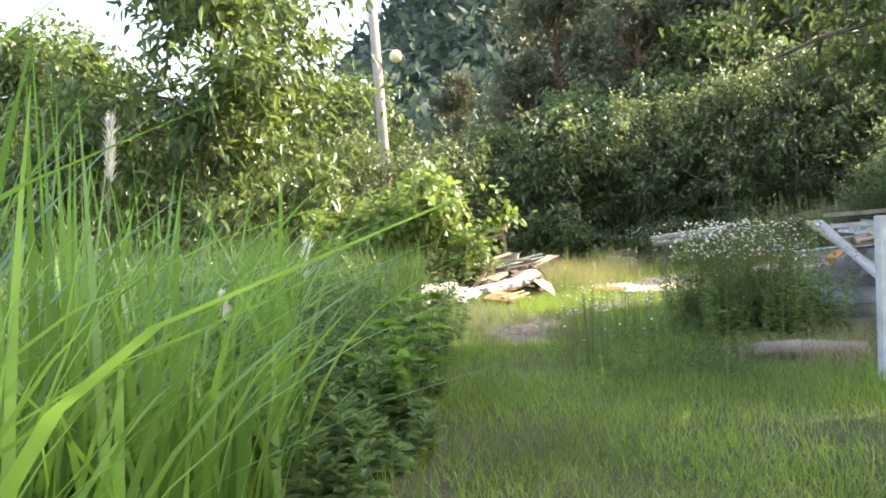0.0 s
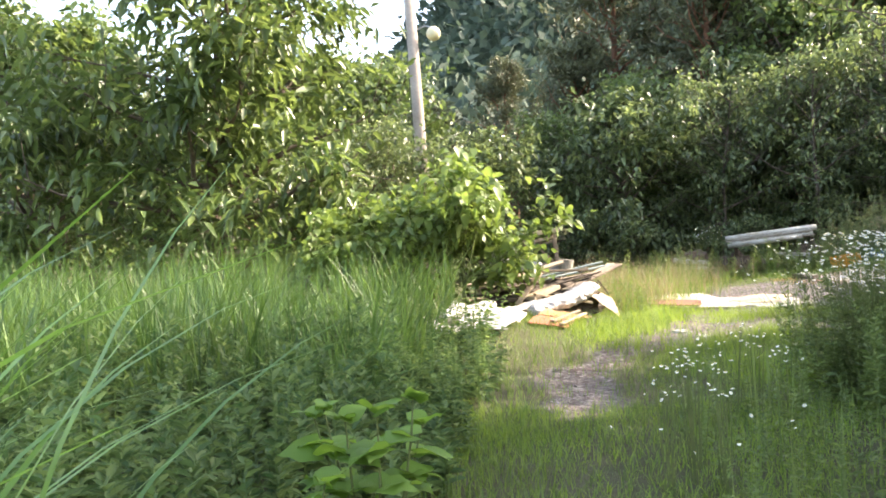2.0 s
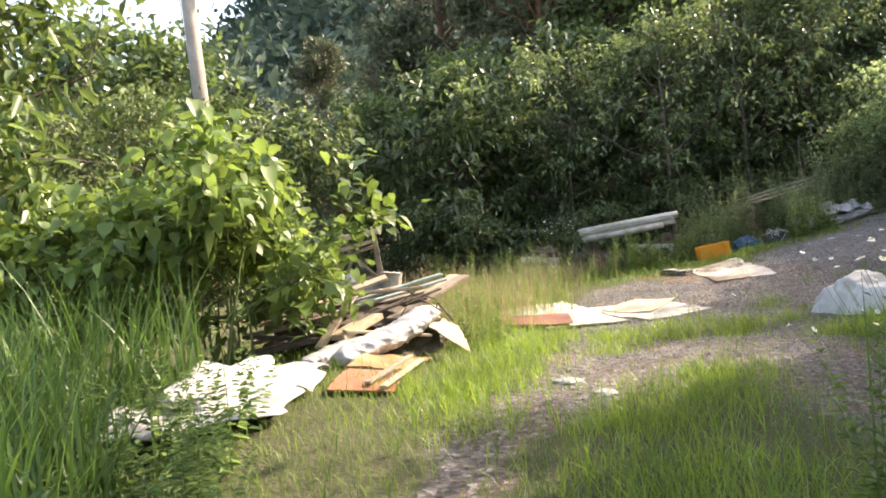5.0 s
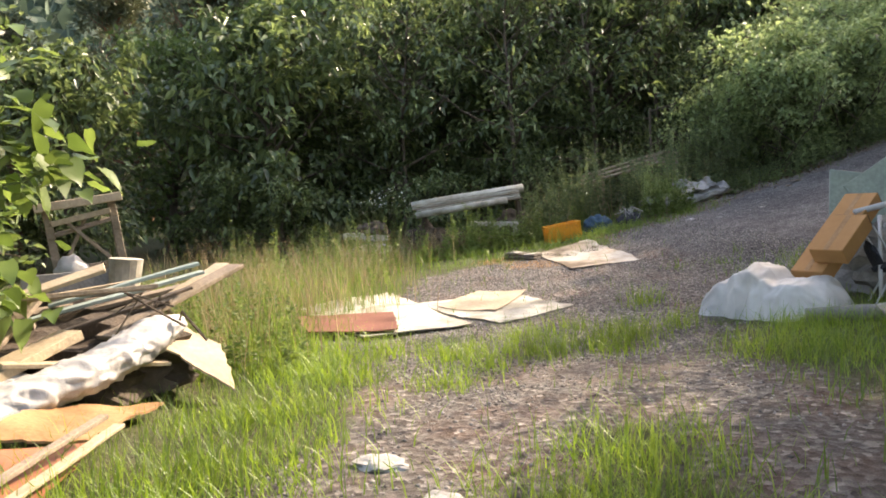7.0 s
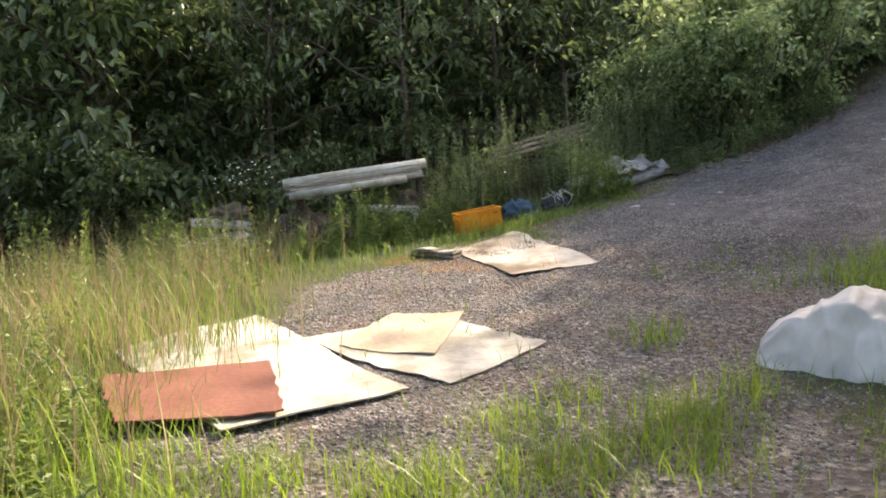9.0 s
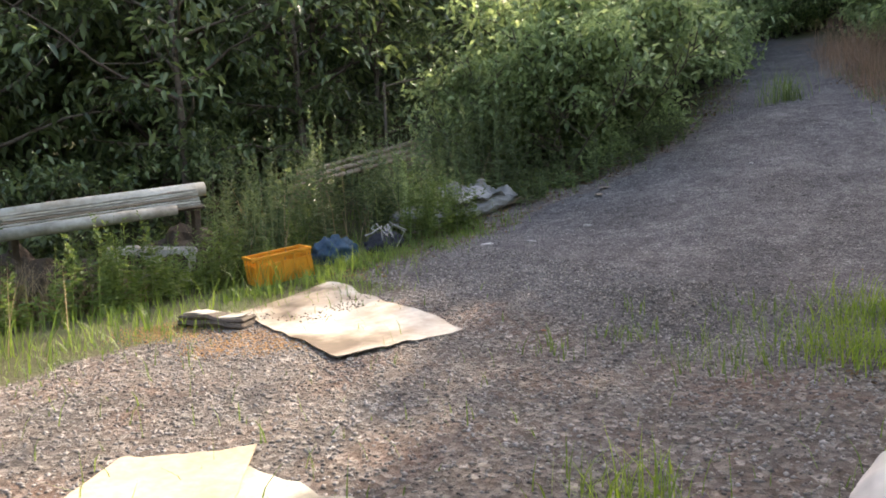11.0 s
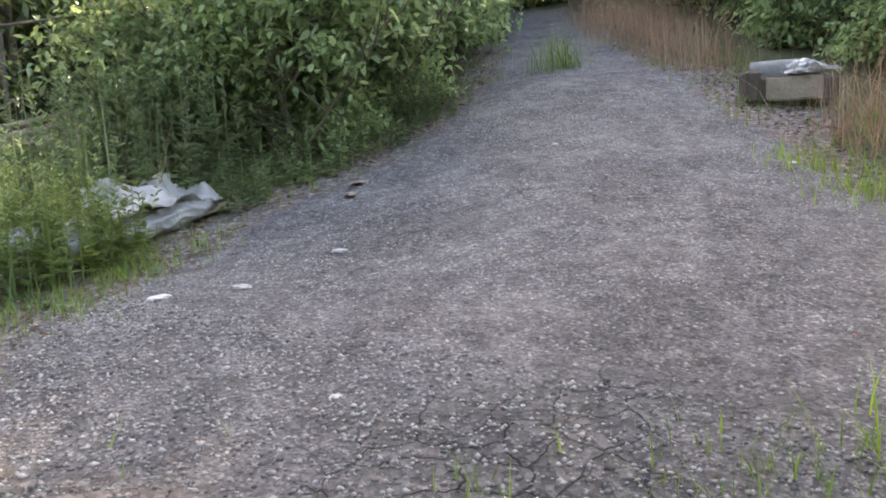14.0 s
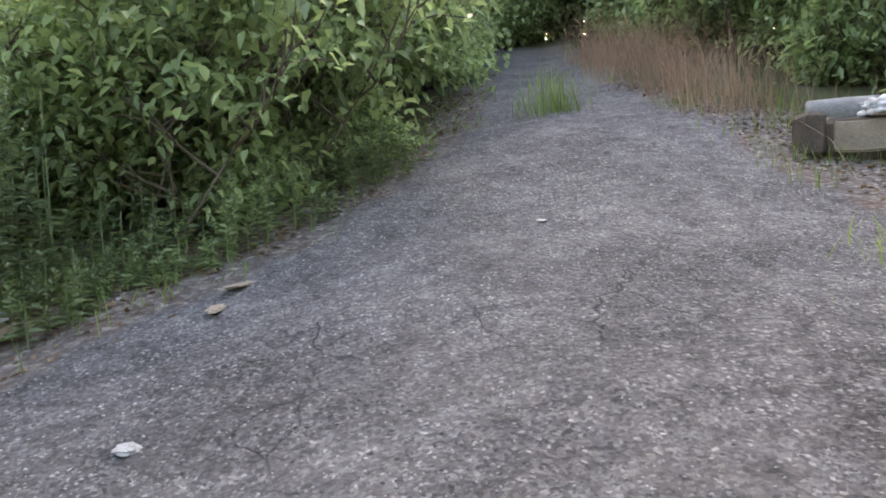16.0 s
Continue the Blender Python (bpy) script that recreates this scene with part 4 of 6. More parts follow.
broad_plant(0.46, 2.75, 0.84, 3, "bright green plant with large pointed leaves beside the path")
broad_plant(0.30, 2.3, 0.62, 4, "bright green plant with large pointed leaves beside the path")

# silvery plumes over the reeds
def plume(x, y, high, lean, seed):
    rnd, r = random.Random(seed), np.random.default_rng(seed)
    root = new("reed_plume")
    st = wander(rnd, (0, 0, 0), (lean[0], lean[1], 1), high, 8, 0.03)
    V, F = tube(st, [0.004] * 9, 4)
    child("stalk", mesh_from("stalk", [tuple(v) for v in V], F, M_STEM), root)
    ax = (st[8] - st[7]) * 0.8
    P = np.array([tuple(st[7].lerp(st[8] + ax * 0.1, rnd.random())) for _ in range(420)])
    D = np.tile(np.array(tuple(ax.normalized())), (420, 1)) + r.normal(0, .28, (420, 3))
    V, F = card_leaves(P, D, r.uniform(0.03, 0.07, 420), np.full(420, 0.005), r)
    child("head", mesh_from("head", V, F, M_PLUME), root, "fluffy silvery seed head")
    root.matrix_basis = pose(x, y, height(x, y))
    return tagged(root, "silvery fluffy seed plume on a thin reed stalk", "reed", "reed plumes")


plume(0.02, 1.15, 1.12, (0.14, 0.0), 1)
plume(-0.16, 1.1, 0.9, (-0.05, 0.0), 2)
plume(-0.45, 0.3, 1.65, (0.0, 0.0), 3)

# ---------------------------------------------------------------- materials of things
M_WOOD = mat("weathered_wood", [(0.16, 0.12, 0.085), (0.27, 0.215, 0.16), (0.20, 0.155, 0.115)], rough=0.85, scale=3, bump=0.5, bump_scale=45)
M_WOODL = mat("pale_wood", [(0.34, 0.265, 0.175), (0.45, 0.36, 0.25)], rough=0.75, scale=3, bump=0.3, bump_scale=40)
# dark wood; also painted as shade at carton ends and cabinet hollows
M_WOODD = mat("dark_wood_and_shade", [(0.05, 0.038, 0.028), (0.10, 0.075, 0.055)], rough=0.8, scale=4, bump=0.6)
M_PLY = mat("bleached_board", [(0.30, 0.265, 0.20), (0.44, 0.415, 0.345), (0.50, 0.485, 0.42)], rough=0.8, scale=2.2, bump=0.15, span=0.25)
M_PLYTAN = mat("tan_board", [(0.32, 0.245, 0.165), (0.42, 0.345, 0.25)], rough=0.8, scale=2.5, bump=0.15)
M_VINYL = mat("dirty_vinyl", [(0.10, 0.07, 0.045), (0.25, 0.20, 0.15), (0.35, 0.31, 0.26), (0.42, 0.39, 0.345)], rough=0.6, scale=1.9, bump=0.15, span=0.26)
M_GREYB = mat("stained_board", [(0.20, 0.185, 0.145), (0.33, 0.31, 0.26), (0.44, 0.42, 0.365)], rough=0.8, scale=3, bump=0.2, span=0.25)
M_REDB = mat("red_brown_board", [(0.15, 0.055, 0.034), (0.20, 0.08, 0.052)], rough=0.7, scale=3, bump=0.15)
M_ORANGEB = mat("orange_board", [(0.25, 0.085, 0.045), (0.33, 0.135, 0.075)], rough=0.7, scale=2, bump=0.1)
M_CARD = mat("cardboard", [(0.34, 0.165, 0.06), (0.41, 0.21, 0.085)], rough=0.8, scale=2, bump=0.03, fine=0.1)
M_CARDL = mat("torn_cardboard", [(0.22, 0.115, 0.05), (0.38, 0.225, 0.115)], rough=0.85, scale=4, bump=0.2)
M_WHITE = mat("white_plastic_film", [(0.27, 0.255, 0.245), (0.42, 0.405, 0.39), (0.33, 0.31, 0.30)], rough=0.45, scale=3, bump=0.7, bump_scale=11)
M_TARP = mat("white_tarp", [(0.45, 0.43, 0.40), (0.54, 0.515, 0.485)], rough=0.65, scale=2.0, bump=0.12, bump_scale=6)
M_FILM = mat("grey_film", [(0.13, 0.125, 0.12), (0.32, 0.31, 0.30)], rough=0.4, scale=3, bump=0.5, bump_scale=9)
M_CRATE = mat("orange_plastic", [(0.62, 0.23, 0.015), (0.70, 0.30, 0.03)], rough=0.45, scale=4, bump=0.05)
M_BLUE = mat("blue_net", [(0.02, 0.05, 0.085), (0.045, 0.10, 0.15)], rough=0.8, scale=14, bump=0.8)
M_METAL = mat("dull_metal", [(0.32, 0.33, 0.33), (0.46, 0.47, 0.47)], rough=0.4, scale=8, bump=0.1, metal=0.8)
M_CLOTH = mat("dark_cloth", [(0.02, 0.022, 0.028), (0.05, 0.05, 0.06)], rough=0.95, scale=10, bump=0.5)
M_GREEN = mat("grey_green_panel", [(0.24, 0.29, 0.26), (0.32, 0.37, 0.33)], rough=0.5, scale=3, bump=0.05)
M_REDP = mat("red_plastic", [(0.50, 0.06, 0.035), (0.60, 0.09, 0.05)], rough=0.45, scale=4)
M_GREYF = mat("grey_foam", [(0.16, 0.15, 0.14), (0.27, 0.26, 0.24)], rough=0.95, scale=5, bump=0.5)
M_RUST = mat("sawdust", [(0.26, 0.135, 0.05), (0.38, 0.215, 0.09)], rough=1.0, scale=14, bump=0.8)
M_STONE = mat("stone", [(0.20, 0.19, 0.175), (0.36, 0.345, 0.32), (0.27, 0.255, 0.235)], rough=0.9, scale=9, bump=0.4)
M_POLE = mat("pole_concrete", [(0.25, 0.205, 0.165), (0.34, 0.29, 0.24)], rough=0.85, scale=3, bump=0.15)
M_GLOBE = mat("opal_globe", [(0.62, 0.54, 0.32), (0.70, 0.62, 0.40)], rough=0.35, scale=6, bump=0.0)


# ---------------------------------------------------------------- tools for things
def part(name, bm, material, parent=None, label="", m=None, shade=False):
    me = bpy.data.meshes.new(name)
    bm.normal_update()
    bm.to_mesh(me)
    bm.free()
    me.materials.append(material)
    if shade:
        me.polygons.foreach_set("use_smooth", [True] * len(me.polygons))
    ob = new(name, me)
    ob.parent = parent
    if m is not None:
        ob.matrix_basis = m
    if label:
        ob["label"] = label
    return ob


def box(sx, sy, sz, bevel=0.004, rough=0.0, seed=0):
    """A bevelled block with its base at z = 0, its long edges a little out of true."""
    bm = bmesh.new()
    bmesh.ops.create_cube(bm, size=1)
    bmesh.ops.scale(bm, vec=(sx, sy, sz), verts=bm.verts)
    bmesh.ops.translate(bm, vec=(0, 0, sz / 2), verts=bm.verts)
    if rough:
        bmesh.ops.subdivide_edges(bm, edges=[e for e in bm.edges if e.calc_length() > 0.3], cuts=4, use_grid_fill=True)
        for v in bm.verts:
            v.co += Vector(noise.noise_vector((v.co.x * 3 + seed, v.co.y * 3, v.co.z * 3))) * rough
    if bevel:
        bmesh.ops.bevel(bm, geom=[e for e in bm.edges if len(e.link_faces) == 2 and e.calc_face_angle(0) > 0.6], offset=bevel, segments=1, affect='EDGES')
    return bm


def rod(path, radius, sides=8):
    radii = radius if isinstance(radius, (list, tuple)) else [radius] * len(path)
    V, F = tube(path, radii, sides)
    bm = bmesh.new()
    vs = [bm.verts.new(v) for v in V]
    for f in F:
        bm.faces.new([vs[i] for i in f])
    bm.faces.new(vs[:sides])
    bm.faces.new(vs[-sides:][::-1])
    bmesh.ops.recalc_face_normals(bm, faces=bm.faces)
    return bm


def lump(sx, sy, sz, fold=0.12, freq=2.2, seed=0, detail=4, flat=0.35, crease=0.0):
    """A crumpled heap: a rounded body, pinched and folded, cut flat below."""
    bm = bmesh.new()
    bmesh.ops.create_icosphere(bm, subdivisions=detail, radius=1)
    for v in bm.verts:
        p = v.co.copy()
        n1 = noise.noise(p * freq + Vector((seed, 0, 0)))
        n2 = abs(noise.noise(p * freq * 2.3 + Vector((0, seed, 0))))
        p *= 1 + fold * n1 - fold * 0.9 * n2
        if crease:
            q = v.co + Vector((seed, 0, 0)) + 0.25 * Vector(noise.noise_vector(v.co * 2.0))
            for f2, a2 in ((1.3, 1.0), (2.9, 0.4)):
                p *= 1 + crease * a2 * (max(0.0, 1 - 5 * abs(noise.noise(q * f2))) - 0.2)
        p.z = max(p.z, -flat)
        v.co = Vector((p.x * sx / 2, p.y * sy / 2, (p.z + flat) * sz / (1 + flat)))
    return bm


def draped(corners, thick, wave=0.03, lift=0.012, n=18, seed=0, freq=1.6, ragged=0.02):
    """A thin board or sheet lying on the ground between four corners, a little warped."""
    a, b, c, d = [Vector((*p[:2], p[2] if len(p) > 2 else 0.0)) for p in corners]
    bm = bmesh.new()
    top, bot = {}, {}
    for i in range(n + 1):
        for j in range(n + 1):
            u, v = i / n, j / n
            p = a.lerp(b, u).lerp(d.lerp(c, u), v)
            e = ragged * (noise.noise((u * 9 + seed, v * 9, 0)) if i in (0, n) or j in (0, n) else 0)
            x, y = p.x + e, p.y + e * 0.7
            w = wave * (0.5 + noise.noise((x * freq + seed, y * freq, seed)))
            z = height(x, y) + lift + max(0, w) + p.z
            top[i, j] = bm.verts.new((x, y, z + thick))
            bot[i, j] = bm.verts.new((x, y, z))
    for i in range(n):
        for j in range(n):
            bm.faces.new((top[i, j], top[i + 1, j], top[i + 1, j + 1], top[i, j + 1]))
            bm.faces.new((bot[i, j + 1], bot[i + 1, j + 1], bot[i + 1, j], bot[i, j]))
    rim = [(i, 0) for i in range(n)] + [(n, j) for j in range(n)] + [(i, n) for i in range(n, 0, -1)] + [(0, j) for j in range(n, 0, -1)]
    for p, q in zip(rim, rim[1:] + rim[:1]):
        bm.faces.new((bot[p], bot[q], top[q], top[p]))
    bmesh.ops.recalc_face_normals(bm, faces=bm.faces)
    return bm


def thing(ob, label, category, group=""):
    return tagged(ob, label, category, group)


def between(p, q, roll=0.0):
    """A pose at the middle of p and q whose x axis runs from p to q."""
    p, q = Vector(p), Vector(q)
    d = (q - p).normalized()
    side = Vector((0, 0, 1)).cross(d).normalized()
    up = d.cross(side)
    m = Matrix((d, side, up)).transposed().to_4x4()
    return Matrix.Translation((p + q) / 2) @ m @ pose(0, 0, 0, roll)


def plank(p, q, wide, thick, material, label, category="plank", roll=0.0, seed=0, name="plank", group=""):
    ob = part(name, box((Vector(q) - Vector(p)).length, wide, thick, 0.004, 0.006, seed), material, m=between(p, q, roll))
    return thing(ob, label, category, group)


# ---------------------------------------------------------------- sheets in the yard
thing(part("board", draped([(2.70, 16.15), (3.9, 16.84), (4.24, 14.22), (3.1, 13.98)], 0.010, 0.045, lift=0.004, seed=2, freq=0.9), M_PLY, shade=False),
      "large warped bleached white board lying on the grass", "board")
thing(part("board", draped([(2.58, 15.28), (3.63, 15.17, 0.01), (3.44, 14.03, 0.01), (2.62, 14.25)], 0.010, 0.012, lift=0.062, seed=3), M_REDB),
      "red-brown painted panel lying on the white board", "board")
thing(part("board", draped([(4.02, 15.85), (5.25, 16.1), (5.58, 14.78), (4.52, 14.25)], 0.008, 0.02, lift=0.004, seed=4, ragged=0.06), M_GREYB),
      "stained greyish board lying flat on the gravel", "board")
thing(part("board", draped([(4.22, 15.51), (4.93, 16.2), (5.46, 15.89), (4.72, 14.89)], 0.008, 0.03, lift=0.022, seed=5), M_PLYTAN),
      "warped tan hardboard lying on the stained board", "board")
thing(part("vinyl_sheet", draped([(6.72, 18.70), (7.74, 18.88), (7.52, 16.70), (6.52, 16.86)], 0.005, 0.045, lift=0.006, seed=6, freq=1.1, ragged=0.05, n=30), M_VINYL),
      "dirty white vinyl sheet spread on the gravel", "sheet")
mat_roll = new("folded_mat")
part("lower_fold", box(0.66, 0.24, 0.055, 0.022, 0.045, 5), M_BARK, mat_roll, "dark brown sides")
part("upper_fold", box(0.62, 0.22, 0.04, 0.016, 0.045, 5.3), M_WOODD, mat_roll, "brown folded edge", m=pose(0.01, 0.0, 0.054, 0, 2, 2))
part("top_layer", box(0.58, 0.17, 0.012, 0.005, 0.045, 5.6), M_GREYB, mat_roll, "pale top layer", m=pose(0.0, 0.01, 0.094, 0, 2, 1))
mat_roll.matrix_basis = pose(6.46, 18.56, height(6.46, 18.56) - 0.01, 0, 0, -64)
thing(mat_roll, "folded brown mat with a pale top on the gravel", "mat")

# ---------------------------------------------------------------- rubbish pile beside the reeds
G = "boards of the rubbish pile"
plank((0.35, 12.9, 0.42), (1.95, 13.35, 0.66), 0.16, 0.03, M_WOOD, "weathered grey plank on the rubbish pile", group=G, seed=1)
plank((0.55, 12.5, 0.52), (1.78, 12.85, 0.74), 0.12, 0.025, M_GREEN, "grey-green painted batten on the rubbish pile", group=G, seed=2)
plank((0.75, 12.75, 0.60), (1.75, 12.95, 0.80), 0.10, 0.025, M_GREEN, "grey-green painted batten on the rubbish pile", group=G, seed=3)
plank((1.15, 12.35, 0.40), (2.02, 13.2, 0.74), 0.17, 0.03, M_WOOD, "dark weathered plank sticking out of the pile", group=G, seed=4)
plank((1.3, 12.6, 0.45), (1.92, 13.35, 0.74), 0.14, 0.035, M_WOODL, "pale sawn plank on the rubbish pile", group=G, seed=5)
plank((-0.35, 12.15, 0.38), (0.75, 12.35, 0.52), 0.15, 0.04, M_WOOD, "weathered brown plank on the rubbish pile", group=G, seed=6)
plank((-0.3, 11.75, 0.24), (0.9, 12.05, 0.36), 0.18, 0.05, M_WOODD, "dark plank low in the pile", group=G, seed=7)
plank((0.45, 11.65, 0.26), (0.78, 12.35, 0.70), 0.10, 0.03, M_WOOD, "weathered plank leaning on the pile", group=G, seed=8)
plank((0.0, 12.6, 0.30), (1.3, 12.9, 0.50), 0.2, 0.04, M_WOODD, "dark rotten plank in the pile", group=G, seed=9)
plank((0.62, 11.75, 0.32), (1.0, 12.15, 0.46), 0.22, 0.06, M_WOODL, "short end of pale timber in the pile", group=G, seed=10)
plank((0.9, 12.2, 0.48), (1.7, 12.6, 0.66), 0.07, 0.02, M_WOODD, "dark thin batten on the pile", group=G, seed=11)
plank((0.4, 13.0, 0.62), (1.5, 13.1, 0.72), 0.08, 0.02, M_WOODL, "pale thin batten on the pile", group=G, seed=12)
rnd = random.Random(44)
for i in range(16):
    x, y, z = rnd.uniform(-0.15, 1.15), rnd.uniform(11.95, 13.1), 0.2 + 0.034 * i
    a, ln = radians(rnd.gauss(14, 22)), rnd.uniform(0.7, 1.5)
    dx, dy, dz = math.cos(a) * ln / 2, math.sin(a) * ln / 2, rnd.gauss(0.06, 0.07)
    plank((x - dx, y - dy, z - dz), (x + dx, y + dy, z + dz), rnd.uniform(0.07, 0.17), rnd.uniform(0.02, 0.05), (M_WOOD, M_WOODD, M_WOOD, M_WOODL, M_WOODD)[i % 5],
          ("weathered brown board in the rubbish pile", "dark rotten board in the rubbish pile", "weathered brown board in the rubbish pile", "pale sawn board in the rubbish pile", "dark rotten board in the rubbish pile")[i % 5],
          roll=rnd.gauss(0, 14), seed=50 + i, group=G)
for i in range(12):
    x, y = rnd.uniform(0.2, 1.7), rnd.uniform(11.9, 12.9)
    z = 0.45 + 0.2 * rnd.random()
    p = [(x, y, z), (x + rnd.gauss(0, .12), y + rnd.gauss(0, .1), z + rnd.gauss(0.06, .06)), (x + rnd.gauss(0, .14), y + rnd.gauss(-.05, .1), z - rnd.uniform(0, .15))]
    thing(part("stick", rod(p, rnd.uniform(0.005, 0.011), 5), (M_WOODD, M_BARK)[i % 2]), "thin dark stick poking out of the pile", "stick", "sticks in the pile")
thing(part("debris_mound", lump(2.0, 1.3, 0.55, 0.35, 1.8, 5), M_WOODD, m=pose(0.75, 12.6, height(0.75, 12.6) - 0.06, 0, 0, 15)), "dark heap filling the space under the planks", "rubbish")
thing(part("bucket", rod([(0, 0, 0), (0, 0, 0.02), (0, 0, 0.24)], [0.10, 0.115, 0.13], 14), M_GREYB, m=pose(1.15, 13.5, 0.62, 0, 8, 0)), "pale round tin standing on the pile", "tin")
thing(part("panel", box(0.75, 0.03, 0.22, 0.006, 0.01), M_GREYF, m=pose(0.8, 13.45, 0.58, -20, 0, 8)), "dark grey board propped on the pile", "panel")


def wrapped_roll(p, q, r, seed, material, label, flat=0.68):
    """A long roll wrapped in film: flattened, pinched at the ends, with sharp creases."""
    p, q = Vector(p), Vector(q)
    n, k = 70, 44
    d = (q - p).normalized()
    a = Vector((0, 0, 1)).cross(d).normalized()
    b = d.cross(a)
    bm = bmesh.new()
    rows = []
    for i in range(n + 1):
        f = i / n
        c = p.lerp(q, f) + a * 0.05 * noise.noise((f * 3, seed, 0)) - b * 0.03 * math.sin(math.pi * f)
        pinch = 0.5 + 0.5 * min(1, 6 * f, 6 * (1 - f)) ** 0.6
        ring = []
        for j in range(k):
            t = 2 * math.pi * j / k
            x, y = math.cos(t), math.sin(t)
            fold = 1 - 2 * abs(noise.noise((f * 4.5 + seed, x * 1.1 + f * 2, y * 1.1)))
            fine = 1 - 2 * abs(noise.noise((f * 13, x * 2.6 + f * 5, y * 2.6 + seed)))
            cr = max(0.0, 1 - 5 * abs(noise.noise((f * 7 + seed, x * 1.2 + f * 6, y * 1.2)))) + 0.5 * max(0.0, 1 - 5 * abs(noise.noise((f * 15, x * 2 - f * 9, y * 2 + seed))))
            s = r * pinch * (0.86 + 0.15 * fold + 0.05 * fine + 0.15 * cr)
            ring.append(bm.verts.new(c + (a * x + b * y * flat) * s))
        rows.append(ring)
    for i in range(n):
        for j in range(k):
            bm.faces.new((rows[i][j], rows[i][(j + 1) % k], rows[i + 1][(j + 1) % k], rows[i + 1][j]))
    for ring in (rows[0], rows[-1]):
        bm.faces.new(ring)
    bmesh.ops.recalc_face_normals(bm, faces=bm.faces)
    return thing(part("wrapped_roll", bm, material, shade=True), label, "roll")


wrapped_roll((0.66, 11.3, 0.20), (1.60, 12.42, 0.46), 0.155, 1, M_WHITE, "long roll wrapped in white plastic film against the planks")
wrapped_roll((0.36, 11.2, 0.20), (0.78, 11.85, 0.29), 0.115, 2, M_WHITE, "roll of white plastic under the planks")
wrapped_roll((-0.15, 9.35, 0.24), (0.45, 10.5, 0.28), 0.13, 3, M_WHITE, "white plastic roll lying in the weeds")
wrapped_roll((-0.45, 9.3, 0.22), (0.02, 10.6, 0.26), 0.14, 4, M_WHITE, "white plastic roll lying in the weeds")
wrapped_roll((-0.3, 9.2, 0.36), (0.2, 10.3, 0.40), 0.11, 5, M_WHITE, "white plastic roll on top of others")
thing(part("plastic_sheet", draped([(-0.55, 8.7, 0.10), (-0.3, 10.3, 0.12), (0.65, 10.5, 0.06), (0.42, 9.25, 0.0)], 0.008, 0.16, seed=8, freq=2.4, ragged=0.1, n=26), M_WHITE, shade=True),
      "crumpled white plastic sheet over weeds", "sheet")
thing(part("orange_board", draped([(0.66, 10.0, 0.03), (0.78, 10.8, 0.07), (1.26, 11.05, 0.04), (1.16, 10.15, 0.0)], 0.012, 0.02, seed=9), M_ORANGEB), "faded orange-red board lying by the path", "board")
thing(part("cardboard", draped([(0.75, 10.95, 0.05), (1.0, 11.55, 0.07), (1.52, 11.95, 0.03), (1.22, 11.1, 0.0)], 0.014, 0.06, seed=10, freq=3, ragged=0.04), M_CARDL), "torn sheet of brown cardboard by the path", "cardboard")
thing(part("cardboard", draped([(1.46, 12.25, 0.40), (1.52, 12.72, 0.46), (1.86, 12.62, 0.28), (1.95, 12.2, 0.04)], 0.014, 0.05, seed=11, freq=3, ragged=0.02), M_PLYTAN), "torn pale cardboard hanging off the pile", "cardboard")
plank((0.96, 10.15, 0.16), (1.32, 11.05, 0.2), 0.05, 0.025, M_WOOD, "thin weathered batten beside the orange board", group=G, seed=13)
plank((1.08, 10.1, 0.13), (1.4, 10.95, 0.17), 0.06, 0.02, M_WOODL, "thin pale batten beside the orange board", group=G, seed=14)

rack = new("wooden_rack")
for x in (-0.27, 0.27):
    part("leg", box(0.07, 0.07, 0.72, 0.005, 0.004, 3), M_WOOD, rack, m=pose(x, 0, 0.0))
# top board in paler wood: the sun on it is put into the colour
part("top_board", box(0.72, 0.24, 0.075, 0.005, 0.004, 4), M_WOODL, rack, "pale top board, sunlight put into its tone", m=pose(0, 0, 0.72))
part("shelf_board", box(0.5, 0.18, 0.05, 0.004), M_WOODL, rack, m=pose(0.0, 0.02, 0.60, 0, -5, 0))
part("shelf_board", box(0.52, 0.14, 0.03, 0.004), M_WOOD, rack, m=pose(0.0, 0.04, 0.52, 4, -8, 0))
part("brace", box(0.55, 0.07, 0.03, 0.004), M_WOOD, rack, m=pose(-0.08, 0.03, 0.4, 0, -58, 0))
part("brace", box(0.62, 0.05, 0.03, 0.004), M_WOOD, rack, m=pose(0.06, -0.03, 0.34, 0, 52, 0))
part("lower_rail", box(0.62, 0.06, 0.06, 0.004), M_WOOD, rack, m=pose(0, 0, 0.14))
rack.matrix_basis = pose(0.78, 14.5, height(0.78, 14.5) + 0.45, 0, -6, 12)
thing(rack, "broken wooden rack with a pale top board standing in the pile", "rack")
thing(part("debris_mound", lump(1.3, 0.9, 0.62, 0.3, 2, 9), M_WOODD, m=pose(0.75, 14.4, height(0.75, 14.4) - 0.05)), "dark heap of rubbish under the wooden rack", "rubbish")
thing(part("plastic_bag", lump(0.3, 0.25, 0.24, 0.3, 3, 2, 3), M_WHITE, m=pose(0.62, 14.42, height(0.75, 14.4) + 0.5), shade=True), "crumpled white plastic bag in the rack", "bag")
thing(part("plastic_bag", lump(0.35, 0.3, 0.5, 0.4, 3, 7, 3), M_WHITE, m=pose(0.15, 12.35, height(0.1, 12.3) + 0.42), shade=True), "torn white plastic caught in the bush", "bag")

